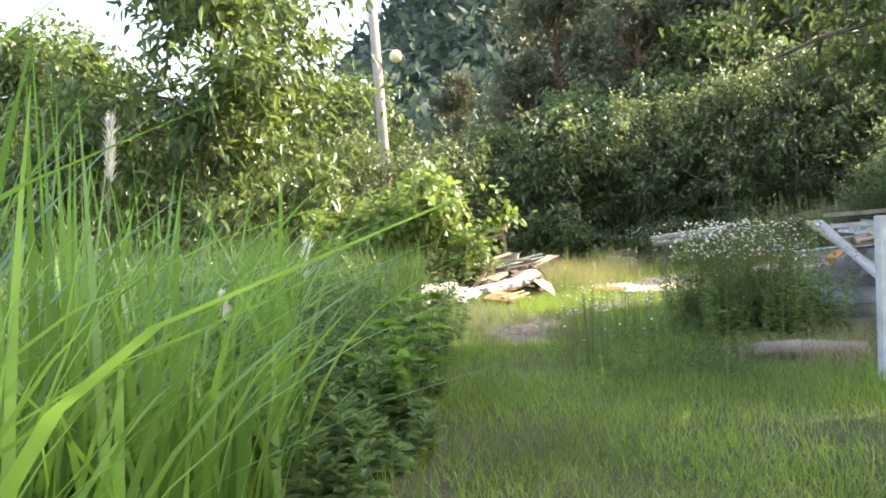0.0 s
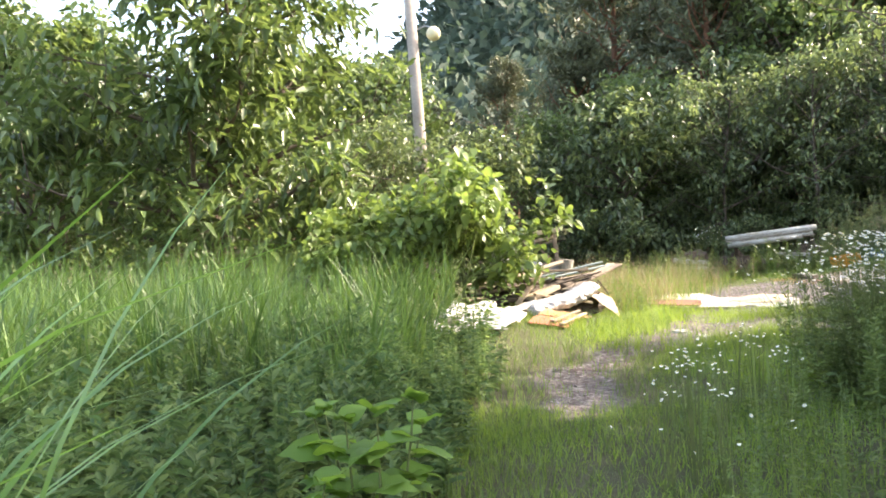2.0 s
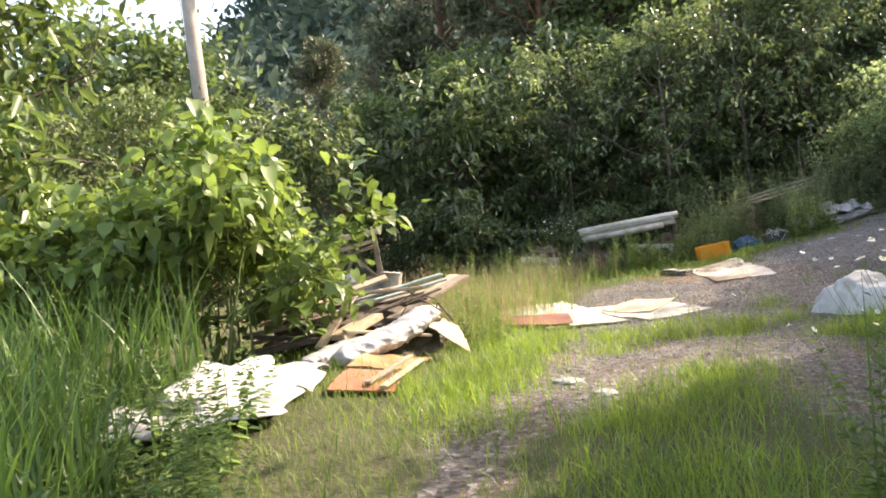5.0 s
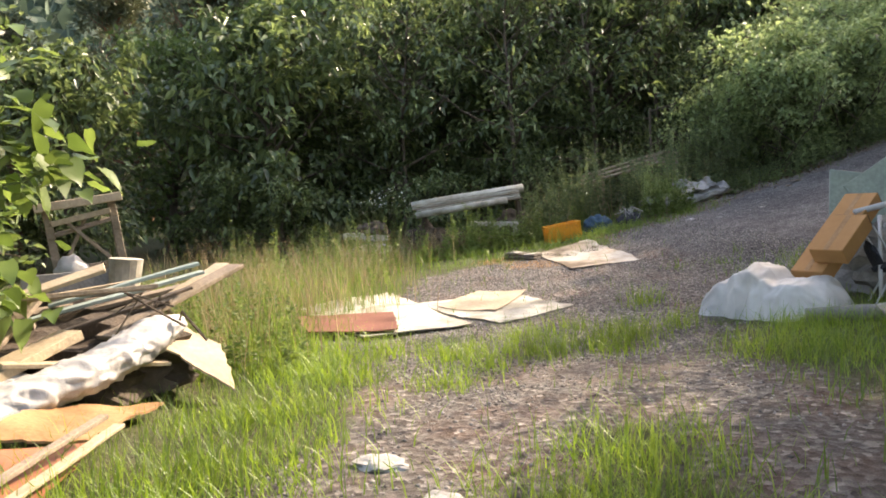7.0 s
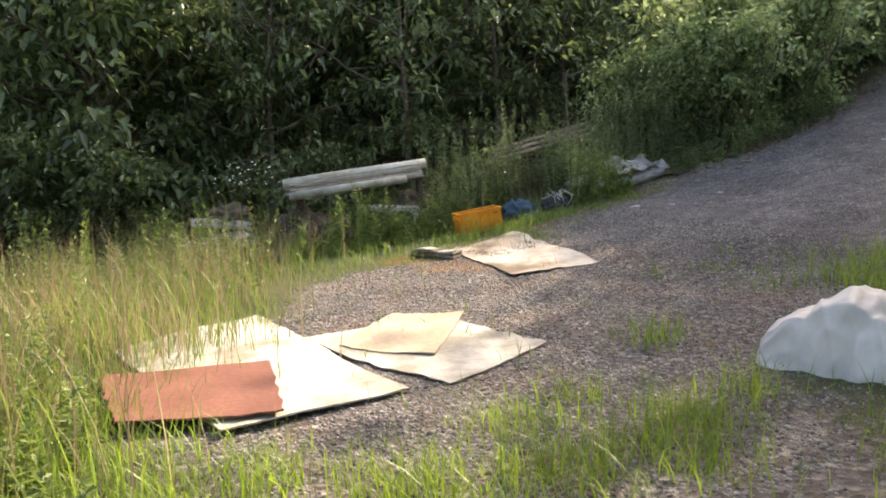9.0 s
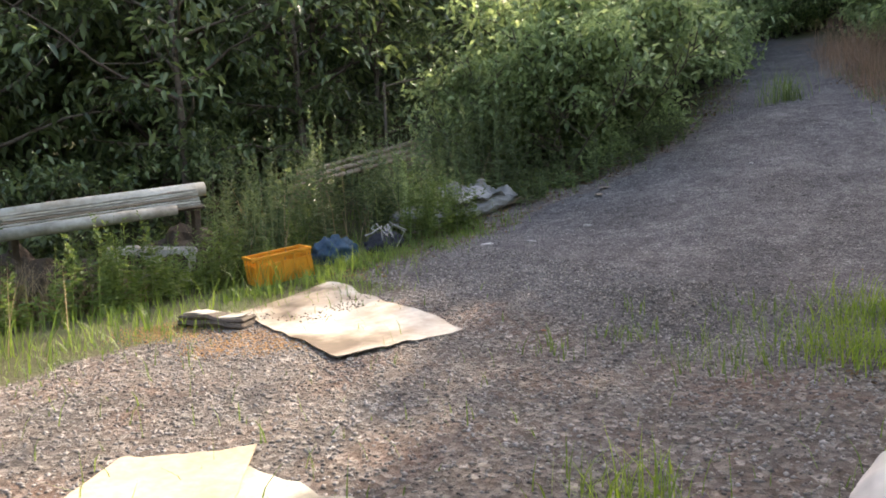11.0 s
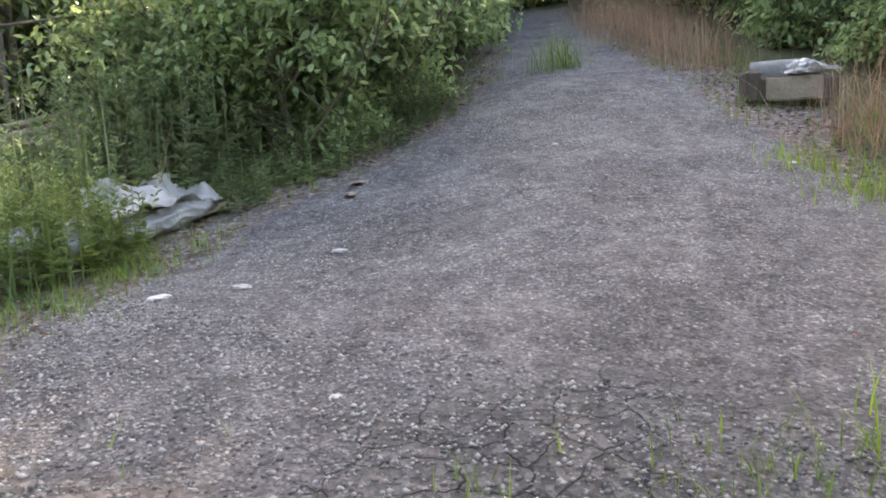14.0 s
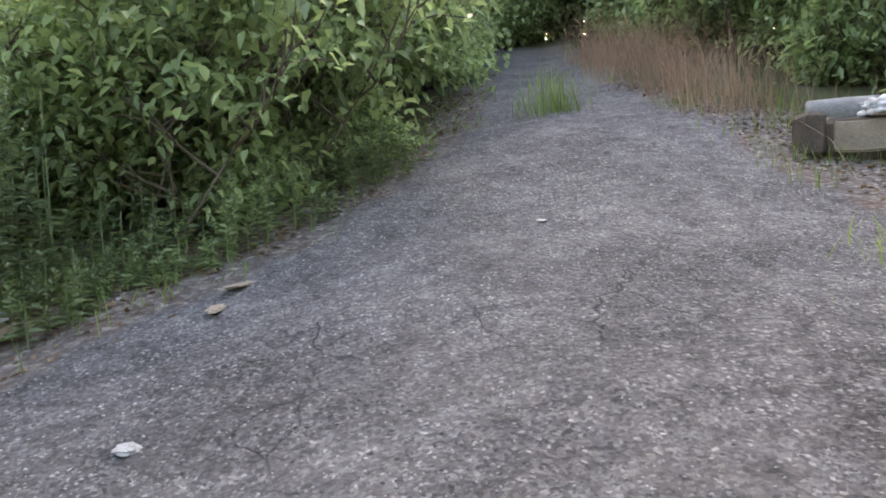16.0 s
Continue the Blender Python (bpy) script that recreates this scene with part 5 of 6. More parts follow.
# ---------------------------------------------------------------- dumped things beside the lane
def tarp_bundle(L, W, H, seed):
    """A sheet thrown over a long box-like heap: drawn tight on top, with slanting folds and a loose hem."""
    rnd = random.Random(seed)
    folds = [(rnd.uniform(-0.6, 0.6), rnd.uniform(-0.5, 0.5), rnd.uniform(0.014, 0.036) * rnd.choice((1, 1, -0.8)), rnd.uniform(0.02, 0.07)) for _ in range(14)]
    section = [(-1.0, 0.0), (-0.95, 0.5), (-0.78, 0.86), (-0.2, 1.0), (0.45, 0.93), (0.85, 0.7), (1.0, 0.0)]
    nu, nv = 90, 72
    bm = bmesh.new()
    rows = []
    for i in range(nu + 1):
        u = 2 * i / nu - 1
        end = max(0.0, 1 - abs(u) ** 4) ** 0.5
        top = H * (0.80 + 0.20 * math.exp(-((u + 0.25) / 0.28) ** 2) - 0.22 * smooth(0.55, 1.0, -u) - 0.06 * smooth(0.2, 1, u))
        row = []
        for j in range(nv + 1):
            v = j / nv
            k = min(len(section) - 2, int(v * (len(section) - 1)))
            f = v * (len(section) - 1) - k
            c = section[k][0] + f * (section[k + 1][0] - section[k][0])
            g = section[k][1] + f * (section[k + 1][1] - section[k][1])
            y = W / 2 * c * (0.45 + 0.55 * end)
            x = L / 2 * u * (1 + 0.05 * noise.noise((u * 2, v * 3, seed)))
            z = top * g * (0.2 + 0.8 * end) * (1 + 0.10 * noise.noise((u * 2.2, v * 1.5, seed + 3)))
            s = min(1.0, 4 * v, 4 * (1 - v))
            q = (x * 2.6 + 0.7 * v, v * 2.4 - x * 0.8, seed)
            d = 0.055 * (0.35 - abs(noise.noise(q))) + 0.03 * (0.3 - abs(noise.noise((x * 6, v * 6 + x, seed + 5))))
            for x0, sl, am, w in folds:
                d += am * math.exp(-abs(x - x0 - sl * (v - 0.5)) / w)
            hem = max(0.0, 1 - 6 * min(v, 1 - v))
            y += c * (d + hem * (0.05 + 0.07 * noise.noise((x * 5, v * 2, seed))))
            row.append(bm.verts.new((x, y, max(0.0, z + s * d))))
        rows.append(row)
    for i in range(nu):
        for j in range(nv):
            bm.faces.new((rows[i][j], rows[i][j + 1], rows[i + 1][j + 1], rows[i + 1][j]))
    bmesh.ops.recalc_face_normals(bm, faces=bm.faces)
    return bm


thing(part("tarpaulin", tarp_bundle(1.32, 0.66, 0.45, 4), M_TARP, m=pose(6.83, 13.06, height(6.86, 13.0) - 0.04, 0, 0, -70), shade=True),
      "bulging bundle wrapped in white tarpaulin on the grass", "bundle")


def carton(x, y, z, sx, sy, sz, rx, ry, rz, label):
    root = new("cardboard_box")
    shell = part("shell", box(sx, sy, sz, 0.006), M_CARD, root)
    # dark slab on the closed end, painted as the shaded inside of the box
    part("end_shade", box(0.012, sy * 0.98, sz * 0.9, 0.003), M_WOODD, shell, "dark slab for the shaded inside of the open end", m=pose(sx / 2 + 0.004, 0, sz * 0.05))
    part("tape", box(sx * 0.98, 0.05, 0.002, 0), M_CARDL, shell, m=pose(0, 0, sz + 0.0005))
    root.matrix_basis = pose(x, y, z, rx, ry, rz)
    return thing(root, label, "box", "cardboard boxes")


carton(7.57, 13.04, 0.49, 1.15, 0.32, 0.16, 0, -35.5, 17, "long brown cardboard box leaning on the rubbish")
carton(7.36, 12.765, 0.505, 0.5, 0.32, 0.16, 0, -35.5, 17, "shorter brown cardboard box leaning on the rubbish")
thing(part("glass_panel", box(0.75, 0.02, 0.7, 0.003), M_GREEN, m=pose(8.75, 13.3, 0.62, -15, -30, -10)), "grey-green sheet panel leaning on the rubbish", "panel")
thing(part("panel", box(0.7, 0.02, 0.9, 0.003), M_GREEN, m=pose(8.25, 13.5, 0.28, -14, 10, -14)), "grey-green sheet panel standing behind the tarpaulin", "panel")
bin_ = new("tub")
part("wall", rod([(0, 0, 0), (0, 0, 0.03), (0, 0, 0.42)], [0.17, 0.2, 0.24], 18), M_GREYB, bin_, shade=True)
bm = bmesh.new()
R = [[bm.verts.new(((0.24 + 0.022 * math.cos(b)) * math.cos(a), (0.24 + 0.022 * math.cos(b)) * math.sin(a), 0.42 + 0.022 * math.sin(b))) for b in (0, 1.57, 3.14, 4.71)] for a in [i * math.pi / 12 for i in range(24)]]
for i in range(24):
    for j in range(4):
        bm.faces.new((R[i][j], R[(i + 1) % 24][j], R[(i + 1) % 24][(j + 1) % 4], R[i][(j + 1) % 4]))
part("rim", bm, M_REDP, bin_, "red plastic rim", shade=True)
bin_.matrix_basis = pose(8.75, 13.7, height(8.75, 13.7) - 0.02, 4, 6, 0)
thing(bin_, "pale tub with a red rim in the rubbish", "tub")
thing(part("debris_mound", lump(1.5, 1.4, 0.75, 0.35, 1.8, 12), M_GREYF, m=pose(8.45, 13.1, height(8.4, 13.1) - 0.06)), "dark heap of mixed rubbish beside the lane", "rubbish")
chair = new("folding_chair")
for x in (-0.2, 0.2):
    part("leg", rod([(x, -0.22, 0), (x, 0.0, 0.42), (x, 0.2, 0.85)], 0.011), M_METAL, chair, "bare metal tube")
    part("leg", rod([(x, 0.24, 0), (x, 0.0, 0.42), (x, -0.16, 0.48)], 0.011), M_METAL, chair, "bare metal tube")
part("seat", lump(0.44, 0.4, 0.10, 0.2, 3, 2, 3), M_CLOTH, chair, "sagging dark cloth seat", m=pose(0, 0, 0.38))
part("backrest", lump(0.40, 0.07, 0.30, 0.2, 3, 5, 3), M_CLOTH, chair, m=pose(0, 0.13, 0.44, -20))
chair.matrix_basis = pose(7.7, 12.55, height(7.7, 12.55) - 0.02, 0, 12, 60) @ Matrix.Scale(0.85, 4)
thing(chair, "collapsed folding chair with dark cloth and metal legs", "chair")
for i, (p, q, r) in enumerate([((7.7, 13.0, 0.78), (8.7, 12.6, 0.98), 0.03), ((7.75, 12.7, 0.66), (8.7, 12.2, 0.74), 0.022), ((7.5, 12.5, 0.05), (7.75, 12.75, 0.75), 0.018)]):
    thing(part("pipe", rod([p, tuple(Vector(p).lerp(Vector(q), 0.5) + Vector((0, 0, 0.01))), q], r, 10), M_WHITE, shade=True), "white plastic pipe sticking out of the rubbish", "pipe", "plastic pipes")
thing(part("white_board", draped([(6.75, 11.6, 0.02), (6.95, 12.0, 0.1), (7.6, 11.9, 0.14), (7.4, 11.4, 0.04)], 0.02, 0.06, seed=21, ragged=0.06), M_GREYB), "broken pale board lying in the grass", "board")
thing(part("log", rod([(-0.45, 0, 0.06), (0, 0.02, 0.07), (0.45, 0, 0.06)], [0.06, 0.07, 0.055], 10), M_GREYF, m=pose(6.95, 12.1, height(6.95, 12.1), 0, 0, -30), shade=True), "short grey log lying in the grass", "log")

# ---------------------------------------------------------------- white bundle and slabs at the edge of the wood
bundle = new("slat_bundle")
part("roll", rod([(-1.05, 0, 0.10), (-0.4, 0.005, 0.105), (0.4, -0.005, 0.10), (1.12, 0, 0.10)], [0.075, 0.08, 0.08, 0.078], 14), M_PLY, bundle, "dirty white rounded profile", shade=True)
for i in range(8):
    part("slat", box(2.05 - 0.07 * (i % 3), 0.055, 0.020, 0.004, 0.006, i), (M_GREYB, M_PLY, M_GREYB, M_WOOD)[i % 4], bundle,
         m=pose(0.04 * (i % 3) - 0.02, -0.085 - 0.021 * i, 0.095 - 0.026 * i, 0, 0, 0.5 * (i % 3 - 1)))
part("roll", rod([(-1.0, -0.25, -0.085), (0.0, -0.245, -0.08), (0.75, -0.23, -0.08)], [0.06, 0.062, 0.055], 12), M_GREYB, bundle, "grey rounded profile", shade=True)
for i in range(3):
    part("slat", box(1.9, 0.045, 0.02, 0.004, 0.006, 19 + i), (M_WOODD, M_WOOD)[i % 2], bundle, m=pose(0.12, 0.02 - 0.06 * i, -0.05 - 0.03 * i, 0, 0, 0.5 * i))
bundle.matrix_basis = between((5.31, 21.43, 0.90), (7.45, 20.97, 1.12))
thing(bundle, "bundle of white slats and a rolled sheet propped on rubbish", "bundle")
cab = new("dumped_cabinet")
part("body", box(0.9, 0.5, 0.52, 0.03), M_CONCRETE, cab)
# solid front: dark slabs stand in for the shade inside the hollows
for x in (-0.25, 0.2):
    part("opening", box(0.26, 0.02, 0.2, 0.06), M_WOODD, cab, "dark round-cornered slab painted as a shaded hollow", m=pose(x, -0.252, 0.24))
cab.matrix_basis = pose(6.9, 21.25, height(6.9, 21.25), 0, 3, -12)
thing(cab, "pale dumped cabinet with dark openings under the bundle", "cabinet")
for x, y, h in ((5.6, 21.45, 0.86), (7.35, 21.0, 0.98)):
    thing(part("post", box(0.08, 0.08, h - height(x, y), 0.008, 0.01), M_WOODD, m=pose(x, y, height(x, y), 0, 0, 12)), "weathered post holding up the white bundle", "post")
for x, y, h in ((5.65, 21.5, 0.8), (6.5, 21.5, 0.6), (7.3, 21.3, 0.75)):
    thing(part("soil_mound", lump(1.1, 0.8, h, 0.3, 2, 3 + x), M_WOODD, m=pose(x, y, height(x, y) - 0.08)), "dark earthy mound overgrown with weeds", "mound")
for i, (x, y, z, sx, sy, rz, tilt) in enumerate([(4.45, 22.0, 0.22, 1.0, 0.5, 8, 6), (4.6, 22.5, 0.44, 0.9, 0.45, -10, -7), (4.95, 21.7, 0.18, 0.7, 0.4, 25, 4)]):
    thing(part("concrete_slab", box(sx, sy, 0.13, 0.012, 0.02, i), M_CONCRETE, m=pose(x, y, height(x, y) + z - 0.05, tilt, -tilt, rz)), "broken grey concrete slab in the weeds", "slab", "concrete slabs")
thing(part("rag_cloth", lump(0.75, 0.5, 0.26, 0.35, 2.5, 8, 4, crease=0.12), M_BARK, m=pose(4.75, 22.5, height(4.75, 22.5) + 0.5), shade=True), "dark crumpled cloth on the slabs", "cloth")


def crate(x, y, rz, label):
    root = new("plastic_crate")
    L, W, Hh, t = 0.64, 0.42, 0.30, 0.012
    part("base", box(L - 0.03, W - 0.03, 0.015, 0.002), M_CRATE, root)
    for s in (-1, 1):
        part("rim", box(L, 0.028, 0.03, 0.004), M_CRATE, root, m=pose(0, s * (W / 2 - 0.014), Hh - 0.03))
        part("rim", box(0.028, W - 0.058, 0.03, 0.004), M_CRATE, root, m=pose(s * (L / 2 - 0.014), 0, Hh - 0.03))
        part("side", box(L - 0.03, t, 0.20, 0.002), M_CRATE, root, m=pose(0, s * (W / 2 - 0.018), 0.015))
        part("end", box(t, W - 0.06, 0.20, 0.002), M_CRATE, root, m=pose(s * (L / 2 - 0.018), 0, 0.015))
        for k in range(5):
            part("rib", box(0.02, 0.02, Hh - 0.045, 0.002), M_CRATE, root, m=pose(-0.26 + 0.13 * k, s * (W / 2 - 0.008), 0.015))
        for k in range(3):
            part("rib", box(0.02, 0.02, Hh - 0.045, 0.002), M_CRATE, root, m=pose(s * (L / 2 - 0.008), -0.13 + 0.13 * k, 0.015))
        part("bar", box(L - 0.04, 0.01, 0.022, 0.002), M_CRATE, root, m=pose(0, s * (W / 2 - 0.016), 0.245))
    root.matrix_basis = pose(x, y, height(x, y), 0, -8, rz)
    return thing(root, label, "crate")


crate(7.76, 19.86, -13, "empty orange plastic crate standing in the verge")
thing(part("fishing_net", lump(0.58, 0.45, 0.30, 0.3, 3, 11, 4), M_BLUE, m=pose(8.5, 19.95, height(8.5, 19.95) - 0.03, 0, 0, -8), shade=True), "crumpled blue net bundle in the verge", "net")
thing(part("rag_cloth", lump(0.5, 0.36, 0.22, 0.35, 3, 13, 4, crease=0.1), M_CLOTH, m=pose(9.0, 19.7, height(9.0, 19.7) - 0.02), shade=True), "dark rags heaped in the verge", "cloth")
rnd = random.Random(8)
for i in range(6):
    x, y = 8.82 + rnd.uniform(0, 0.35), 19.5 + rnd.uniform(0, 0.12)
    g = height(x, y)
    p = [(x, y, g + rnd.uniform(0.02, 0.16)), (x + rnd.uniform(-.05, .1), y - 0.03, g + rnd.uniform(0.16, 0.24)), (x + rnd.uniform(-.1, .15), y + 0.05, g + rnd.uniform(0.24, 0.32)),
         (x + rnd.uniform(-.15, .2), y + 0.1, g + rnd.uniform(0.2, 0.3)), (x + rnd.uniform(-.2, .25), y + 0.06, g + rnd.uniform(0.18, 0.26))]
    thing(part("strap", rod(p, 0.007, 5), M_WHITE, shade=True), "loose white plastic strap in the verge", "strap", "white straps")
HG = height(10.4, 20.0)
wrapped_roll((9.55, 20.3, HG + 0.02), (10.95, 20.0, HG + 0.26), 0.17, 7, M_FILM, "grey film-wrapped roll beside the lane")
wrapped_roll((9.8, 19.95, HG - 0.02), (11.1, 19.75, HG + 0.24), 0.14, 8, M_FILM, "grey film-wrapped roll beside the lane")
thing(part("film_sheet", draped([(10.1, 19.72, 0.18), (10.2, 20.25, 0.28), (11.05, 20.25, 0.22), (11.12, 19.66, 0.06)], 0.008, 0.17, seed=31, freq=3.6, ragged=0.12, n=44), M_FILM, shade=True), "torn silvery grey film draped over the heap", "film")
plank((9.6, 19.9, 0.55), (11.25, 19.75, 0.92), 0.16, 0.05, M_WOOD, "grey timber under the film heap", seed=16)

# fence and stacked poles behind the weeds
fence = new("fence")
FP = [(11.2, 22.6), (12.75, 22.6), (14.2, 24.3)]
for i, (x, y) in enumerate(FP):
    part("post", rod([(x, y, height(x, y) - 0.1), (x, y, height(x, y) + 0.8), (x + 0.01, y, height(x, y) + 1.75)], 0.026, 8), M_BARK, fence)
for (x0, y0), (x1, y1) in zip(FP, FP[1:]):
    for h in (0.95, 1.68):
        part("rail", rod([(x0, y0 - 0.04, height(x0, y0) + h), (x1, y1 - 0.04, height(x1, y1) + h)], 0.014, 6), M_BARK, fence)
thing(fence, "thin weathered fence of poles and rails", "fence")
for i in range(6):
    y = 21.5 + 0.13 * i
    thing(part("pole", rod([(8.9 + 0.1 * i, y, height(9, y) + 0.72 + 0.08 * (i % 3)), (11.4 + 0.05 * i, y + 0.2, height(11.3, y) + 0.68 + 0.08 * (i % 3))], 0.028, 7), M_WOOD), "weathered wooden pole stacked behind the weeds", "pole", "stacked poles")
for x, y in ((9.3, 21.8), (11.1, 21.95)):
    thing(part("trestle", box(0.12, 1.0, 0.68, 0.01, 0.01), M_WOOD, m=pose(x, y, height(x, y))), "rough timber trestle under the poles", "trestle")

# ---------------------------------------------------------------- dumped seat by the lane
seat = new("dumped_sofa")
part("base", box(0.86, 0.62, 0.33, 0.05, 0.035, 2), M_WOODD, seat)
part("front_panel", box(0.62, 0.03, 0.27, 0.02, 0.02, 3), M_WOOD, seat, "worn grey front", m=pose(-0.06, -0.325, 0.04))
part("armrest", box(0.16, 0.64, 0.40, 0.04, 0.015, 6), M_WOODD, seat, "dark torn armrest", m=pose(-0.5, 0, 0))
seat.matrix_basis = pose(16.15, 15.98, height(16.15, 15.98) - 0.03, 0, 2, -72) @ Matrix.Scale(0.93, 4)
thing(seat, "worn grey sofa base dumped beside the lane", "sofa")
SZ = height(16.15, 15.98) + 0.28
thing(part("foam_roll", rod([(-0.3, 0, 0.1), (0, 0, 0.105), (0.3, 0, 0.1)], 0.12, 12), M_GREYF, m=pose(16.32, 16.15, SZ - 0.02, 0, 0, -72), shade=True), "grey foam roll lying on the sofa base", "roll")
thing(part("plastic_bag", lump(0.6, 0.4, 0.16, 0.4, 3, 17, 4), M_WHITE, m=pose(16.08, 15.86, SZ), shade=True), "crumpled white plastic on the sofa base", "bag")
for p, q in (((15.86, 15.95, SZ + 0.06), (16.1, 15.5, SZ + 0.02)), ((16.1, 16.05, SZ + 0.11), (16.4, 15.55, SZ + 0.07))):
    plank(p, q, 0.04, 0.02, M_WHITE, "white painted lath lying on the sofa base", "lath", seed=4, name="lath")

# ---------------------------------------------------------------- utility pole and globe lamp
pole = new("utility_pole")
part("shaft", rod([(0, 0, -0.2), (0, 0, 4), (0, 0, 9.5)], [0.17, 0.155, 0.13], 16), M_POLE, pole, shade=True)
bracket = part("bracket", rod([(0.1, 0, 6.75), (0.35, 0, 6.85), (0.56, 0, 6.8)], 0.02, 8), M_METAL, pole)
bm = bmesh.new()
bmesh.ops.create_uvsphere(bm, u_segments=20, v_segments=12, radius=0.19)
part("globe", bm, M_GLOBE, bracket, "pale yellow globe lamp", m=pose(0.58, 0, 6.62), shade=True)
part("cable", rod([(-0.16, -0.02, 0.2), (-0.17, -0.02, 4.5), (-0.15, -0.02, 8.8)], 0.01, 6), M_CLOTH, pole)
pole.matrix_basis = pose(-2.36, 20.6, height(-2.36, 20.6), 0, -2.0, 0)
thing(pole, "grey concrete utility pole with a globe lamp behind the shrubs", "pole")

# ---------------------------------------------------------------- start of the path
thing(part("post", box(0.07, 0.07, 1.22, 0.006), M_WHITE, m=pose(3.72, 3.3, height(3.72, 3.3) - 0.05, 0, 1, 10)), "white painted post standing in dry brush", "post")
thing(part("log", rod([(-0.4, 0, 0.07), (-0.1, 0.02, 0.08), (0.2, -0.01, 0.075), (0.5, 0, 0.07)], [0.065, 0.075, 0.07, 0.06], 12), M_WOOD, m=pose(3.62, 4.55, height(3.62, 4.55), 0, 0, -8), shade=True), "grey weathered log lying in dry brush", "log")
thing(part("debris_mound", lump(2.4, 1.8, 1.0, 0.35, 1.7, 21), M_GREYF, m=pose(5.6, 7.0, height(5.6, 7) - 0.08)), "heap of grey rubble and scrap by the path", "rubbish")
plank((4.55, 6.6, 1.1), (4.95, 5.6, 0.3), 0.11, 0.04, M_WHITE, "white painted beam leaning on the scrap heap", "beam", seed=3, name="beam")
plank((4.6, 7.0, 1.1), (5.1, 6.0, 0.4), 0.10, 0.04, M_WOODL, "pale timber leaning on the scrap heap", "beam", seed=4, name="beam")
plank((4.7, 6.9, 1.02), (6.2, 6.7, 1.08), 0.3, 0.05, M_WHITE, "white board lying on the scrap heap", "board", seed=5, name="board")
plank((4.9, 7.2, 1.16), (6.0, 7.2, 1.2), 0.2, 0.05, M_WOOD, "brown board lying on the scrap heap", "board", seed=6, name="board")
rnd = random.Random(61)
for i in range(11):
    x, y, z = rnd.uniform(4.9, 6.2), rnd.uniform(6.3, 7.4), rnd.uniform(0.75, 1.15)
    a, ln = rnd.uniform(0, 3.1), rnd.uniform(0.5, 1.3)
    dx, dy, dz = math.cos(a) * ln / 2, math.sin(a) * ln / 2, rnd.gauss(0, 0.14)
    plank((x - dx, y - dy, z - dz), (x + dx, y + dy, z + dz), rnd.uniform(0.05, 0.22), rnd.uniform(0.02, 0.05), (M_WOOD, M_WHITE, M_WOODL, M_GREYB)[i % 4],
          ("brown board in the scrap heap", "white panel in the scrap heap", "pale timber in the scrap heap", "grey board in the scrap heap")[i % 4], "board", roll=rnd.gauss(0, 25), seed=80 + i, name="board", group="boards of the scrap heap")
BR = [(3.7, 4.0, 1), (4.2, 4.6, 1), (3.4, 4.7, 0.7), (4.6, 5.2, 1)]
reeds("dry_brush", sow(np.random.default_rng(33), 2.8, 5.2, 3, 6, 5200, lambda x, y: 0.8 * near_spots(BR, 0.3)(x, y)), 0.15, 0.42, 0.003, 0.006, 0.7, M_DRY, "matted brown dry brush round the log", "brush", 34, 3)

# small litter on the lane
for i, (x, y, s, mt, lb) in enumerate([(9.57, 18.62, 0.11, M_WHITE, "scrap of white paper on the verge"), (13.49, 17.74, 0.07, M_WHITE, "white stone on the lane"), (9.9, 18.3, 0.10, M_STONE, "flat pale stone on the verge"),
                                       (7.88, 16.28, 0.035, M_ORANGEB, "pinkish brick chip on the asphalt"), (8.95, 16.87, 0.05, M_STONE, "pale stone on the asphalt"), (13.5, 15.7, 0.08, M_WHITE, "white scrap on the lane"),
                                       (10.6, 18.1, 0.10, M_STONE, "flat pale stone on the lane"), (2.75, 9.9, 0.16, M_STONE, "flat stone in the track"), (2.6, 10.5, 0.2, M_STONE, "flat stone in the track"), (10.3, 15.1, 0.028, M_ORANGEB, "red brick chip on the asphalt")]):
    thing(part("stone", lump(s * 1.5, s, s * 0.22, 0.3, 2, i, 3), mt, m=pose(x, y, height(x, y) - 0.005, 0, 0, 40 * i)), lb, "stone")
for i, (x, y, w) in enumerate([(12.1, 19.0, 0.5), (11.75, 18.85, 0.35)]):
    thing(part("rag", lump(w, 0.10, 0.02, 0.4, 3, 40 + i, 3), M_WOOD, m=pose(x, y, height(x, y), 0, 0, 15 + 20 * i)), "dirty pale rag at the edge of the lane", "rag")

# loose gravel
rng = np.random.default_rng(91)
ST = np.array([(1, 0, 0), (-0.8, 0.2, 0), (0.1, 0.9, 0), (0, -1, 0), (0.1, 0, 0.65), (0, 0.1, -0.4)])
SF = np.array([(0, 2, 4), (2, 1, 4), (1, 3, 4), (3, 0, 4), (2, 0, 5), (1, 2, 5), (3, 1, 5), (0, 3, 5)])


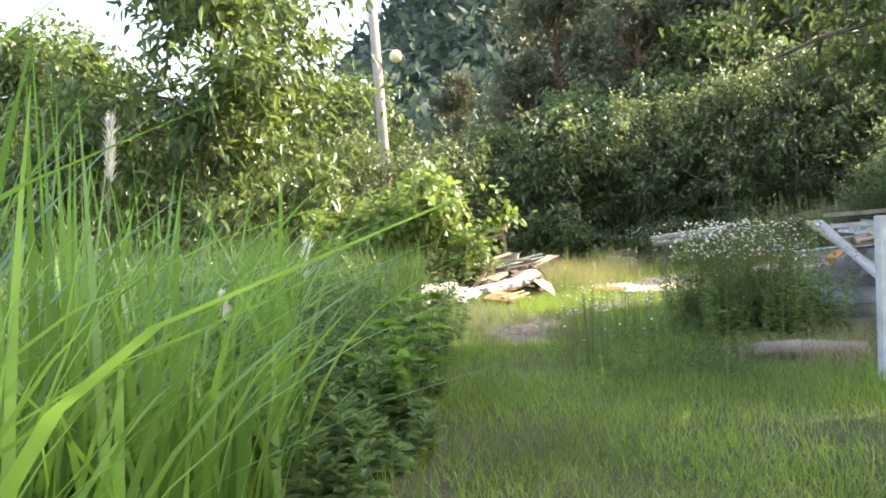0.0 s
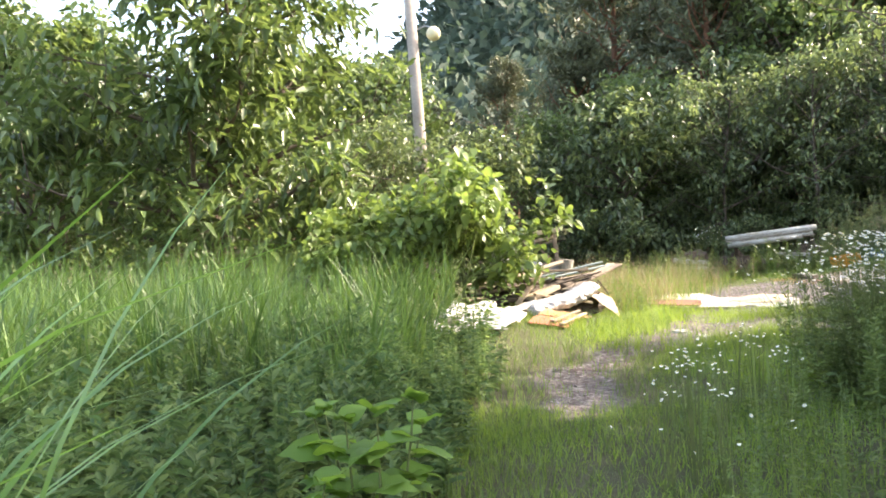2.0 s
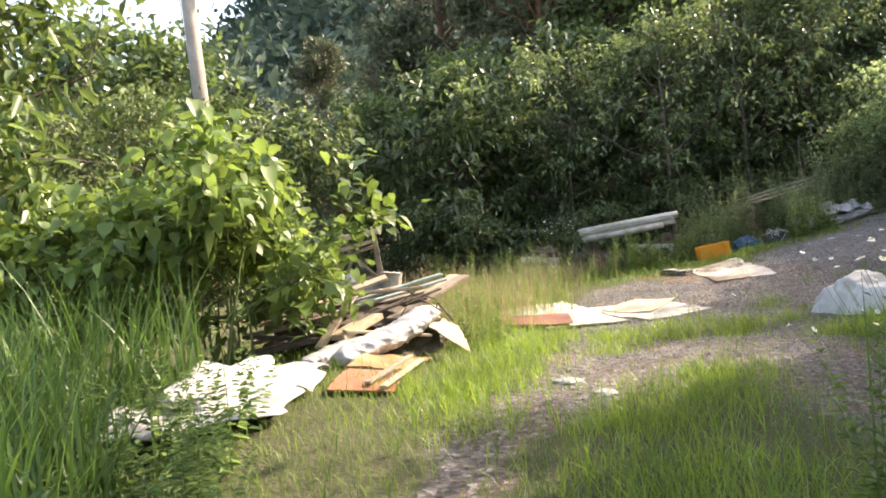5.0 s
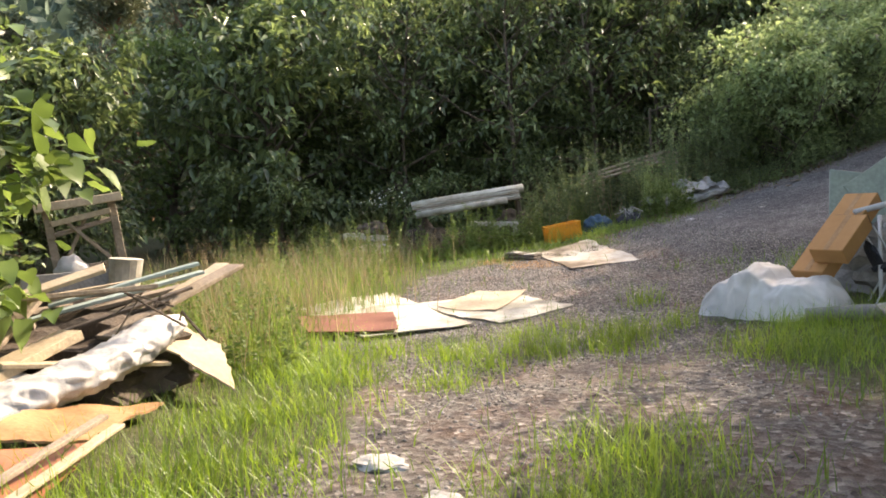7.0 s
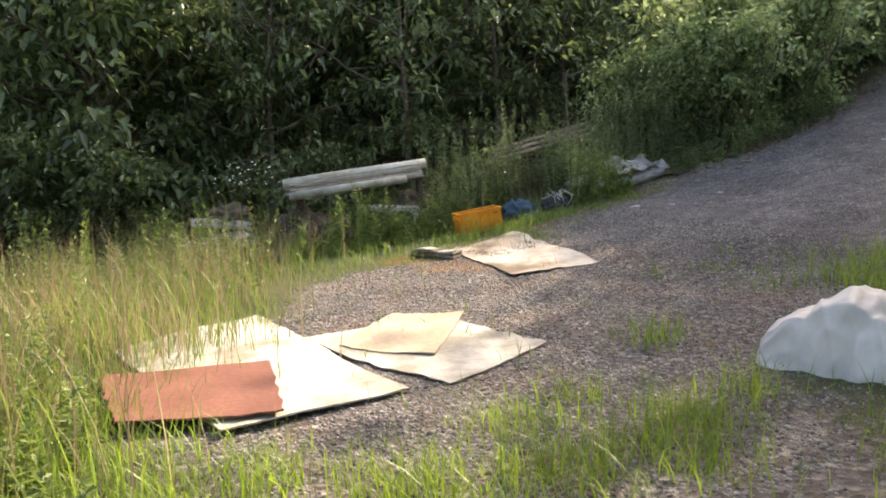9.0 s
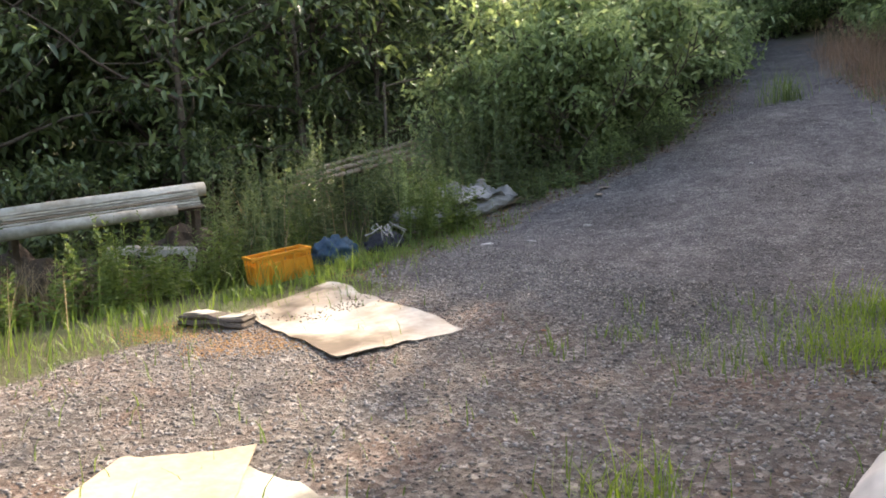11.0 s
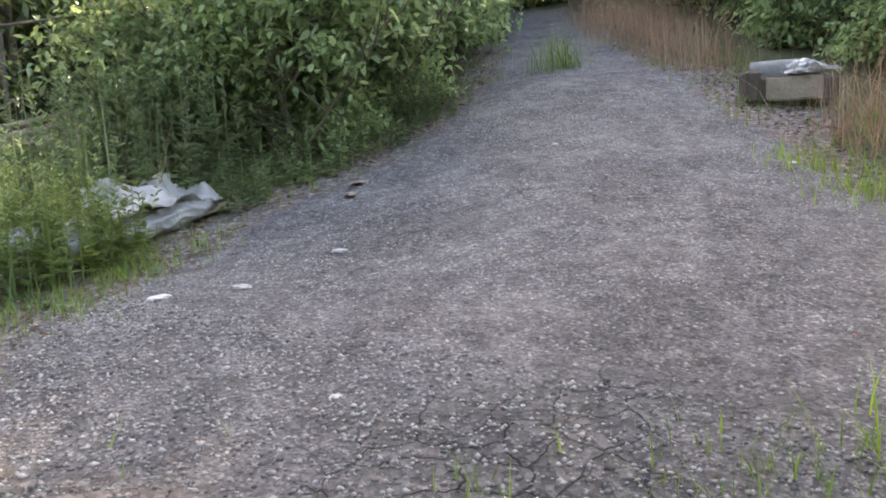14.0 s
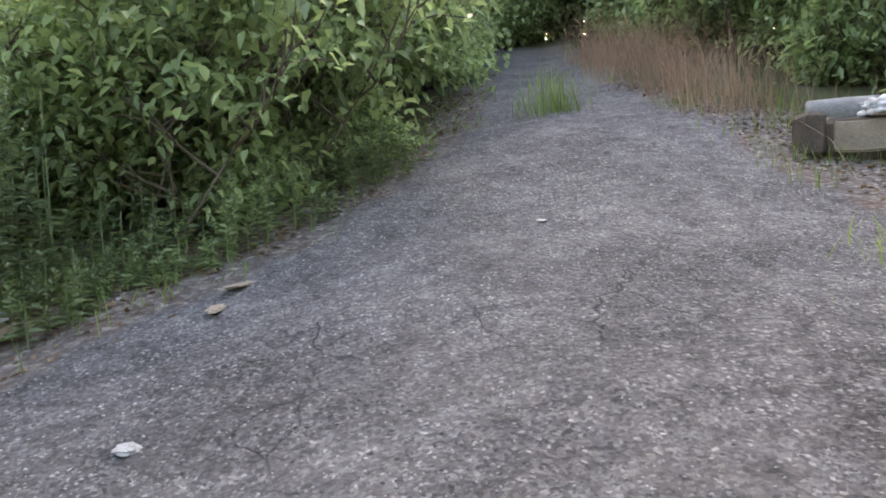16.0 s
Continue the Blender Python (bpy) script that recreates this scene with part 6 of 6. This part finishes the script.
def gravel_stones(xy, lo, hi, label, material=None, name="gravel", lift=0.011):
    P = on_ground(xy)
    n = len(P)
    s = rng.uniform(lo, hi, n) * rng.uniform(0.6, 1.2, n)
    th = rng.uniform(0, 6.28, n)
    c, si = np.cos(th), np.sin(th)
    v = ST[None] * (1 + rng.normal(0, 0.18, (n, 6, 3))) * s[:, None, None]
    x = v[..., 0] * c[:, None] - v[..., 1] * si[:, None]
    y = v[..., 0] * si[:, None] + v[..., 1] * c[:, None]
    V = np.stack([x, y, v[..., 2]], 2) + P[:, None] + np.array([0, 0, lift])
    F = (SF[None] + 6 * np.arange(n)[:, None, None]).reshape(-1, 3)
    ob = new(name, mesh_from(name, V.reshape(-1, 3), F, material or M_GRAVEL, False))
    return tagged(ob, label, name, kind="stuff")


M_GRAVEL = leaf_mat("gravel_stones", (0.07, 0.062, 0.056), (0.34, 0.315, 0.29), trans=0.0, rough=0.9, spec=0.25)
gravel_stones(sow(rng, 3, 9.5, 12.2, 19, 52000, lambda x, y: 0.75 * max(cover(x, y))), 0.006, 0.018, "loose grey gravel stones in the yard")
gravel_stones(sow(rng, 0.6, 6.5, 4, 14, 42000, lambda x, y: 0.6 * cover(x, y)[1] * max(0.08, min(1.0, 0.45 + 1.3 * noise.noise((x * 1.4, y * 1.4, 4.4)))) * (0.25 + 0.75 * smooth(7.5, 11, y))), 0.005, 0.018, "loose gravel stones in the dirt track")
gravel_stones(sow(rng, 8, 16, 13.5, 20, 36000, lambda x, y: 0.6 * cover(x, y)[0] * (0.5 + 0.8 * noise.noise((x * 0.9, y * 0.9, 2)))), 0.004, 0.013, "loose grit on the worn asphalt")
M_CRUMB = mat("dark_crumbs", [(0.03, 0.025, 0.02), (0.09, 0.07, 0.05)], rough=1.0, scale=20)
SAW = near_spots([(6.3, 17.9, 1), (6.45, 17.6, 0.8), (6.05, 18.7, 0.8), (6.2, 18.4, 0.6)], 0.2)
gravel_stones(sow(rng, 5.4, 6.9, 17.0, 19.4, 42000, lambda x, y: SAW(x, y)), 0.006, 0.012, "scattered orange sawdust on the gravel", M_RUST, "sawdust", 0.008)
DIRT = near_spots([(7.0, 17.9, 0.7), (7.35, 18.0, 0.9), (6.76, 18.28, 0.4), (6.84, 18.12, 0.4), (6.95, 18.0, 0.35), (7.5, 18.1, 0.5)], 0.17)
gravel_stones(sow(rng, 6.5, 7.7, 16.9, 18.7, 5200, lambda x, y: 0.6 * DIRT(x, y) ** 2), 0.004, 0.013, "dark crumbs and leaf litter on the vinyl sheet", M_CRUMB, "litter", 0.05)

# dead leaves and twigs on the verge
M_DEAD = leaf_mat("dead_leaf", (0.09, 0.06, 0.035), (0.24, 0.165, 0.10), trans=0.1, rough=0.9, spec=0.1)
xy = sow(rng, 8, 19, 13, 21.5, 26000, lambda x, y: 0.7 * (1 - smooth(0.2, 0.9, abs(line_dist(ROAD, x, y)[0] - line_dist(ROAD, x, y)[1] - 0.75))))
P = on_ground(xy) + np.array([0, 0, 0.02])
D = rng.normal(size=P.shape) * np.array([1, 1, 0.15])
V, F = leaf_arrays(P, D, rng.uniform(0.03, 0.08, len(P)), rng.uniform(0.012, 0.035, len(P)), rng, 0.3, 0.05, 0.95)
stuff("dead_leaves", V, F, M_DEAD, "brown dead leaves strewn along the verge", "leaves")
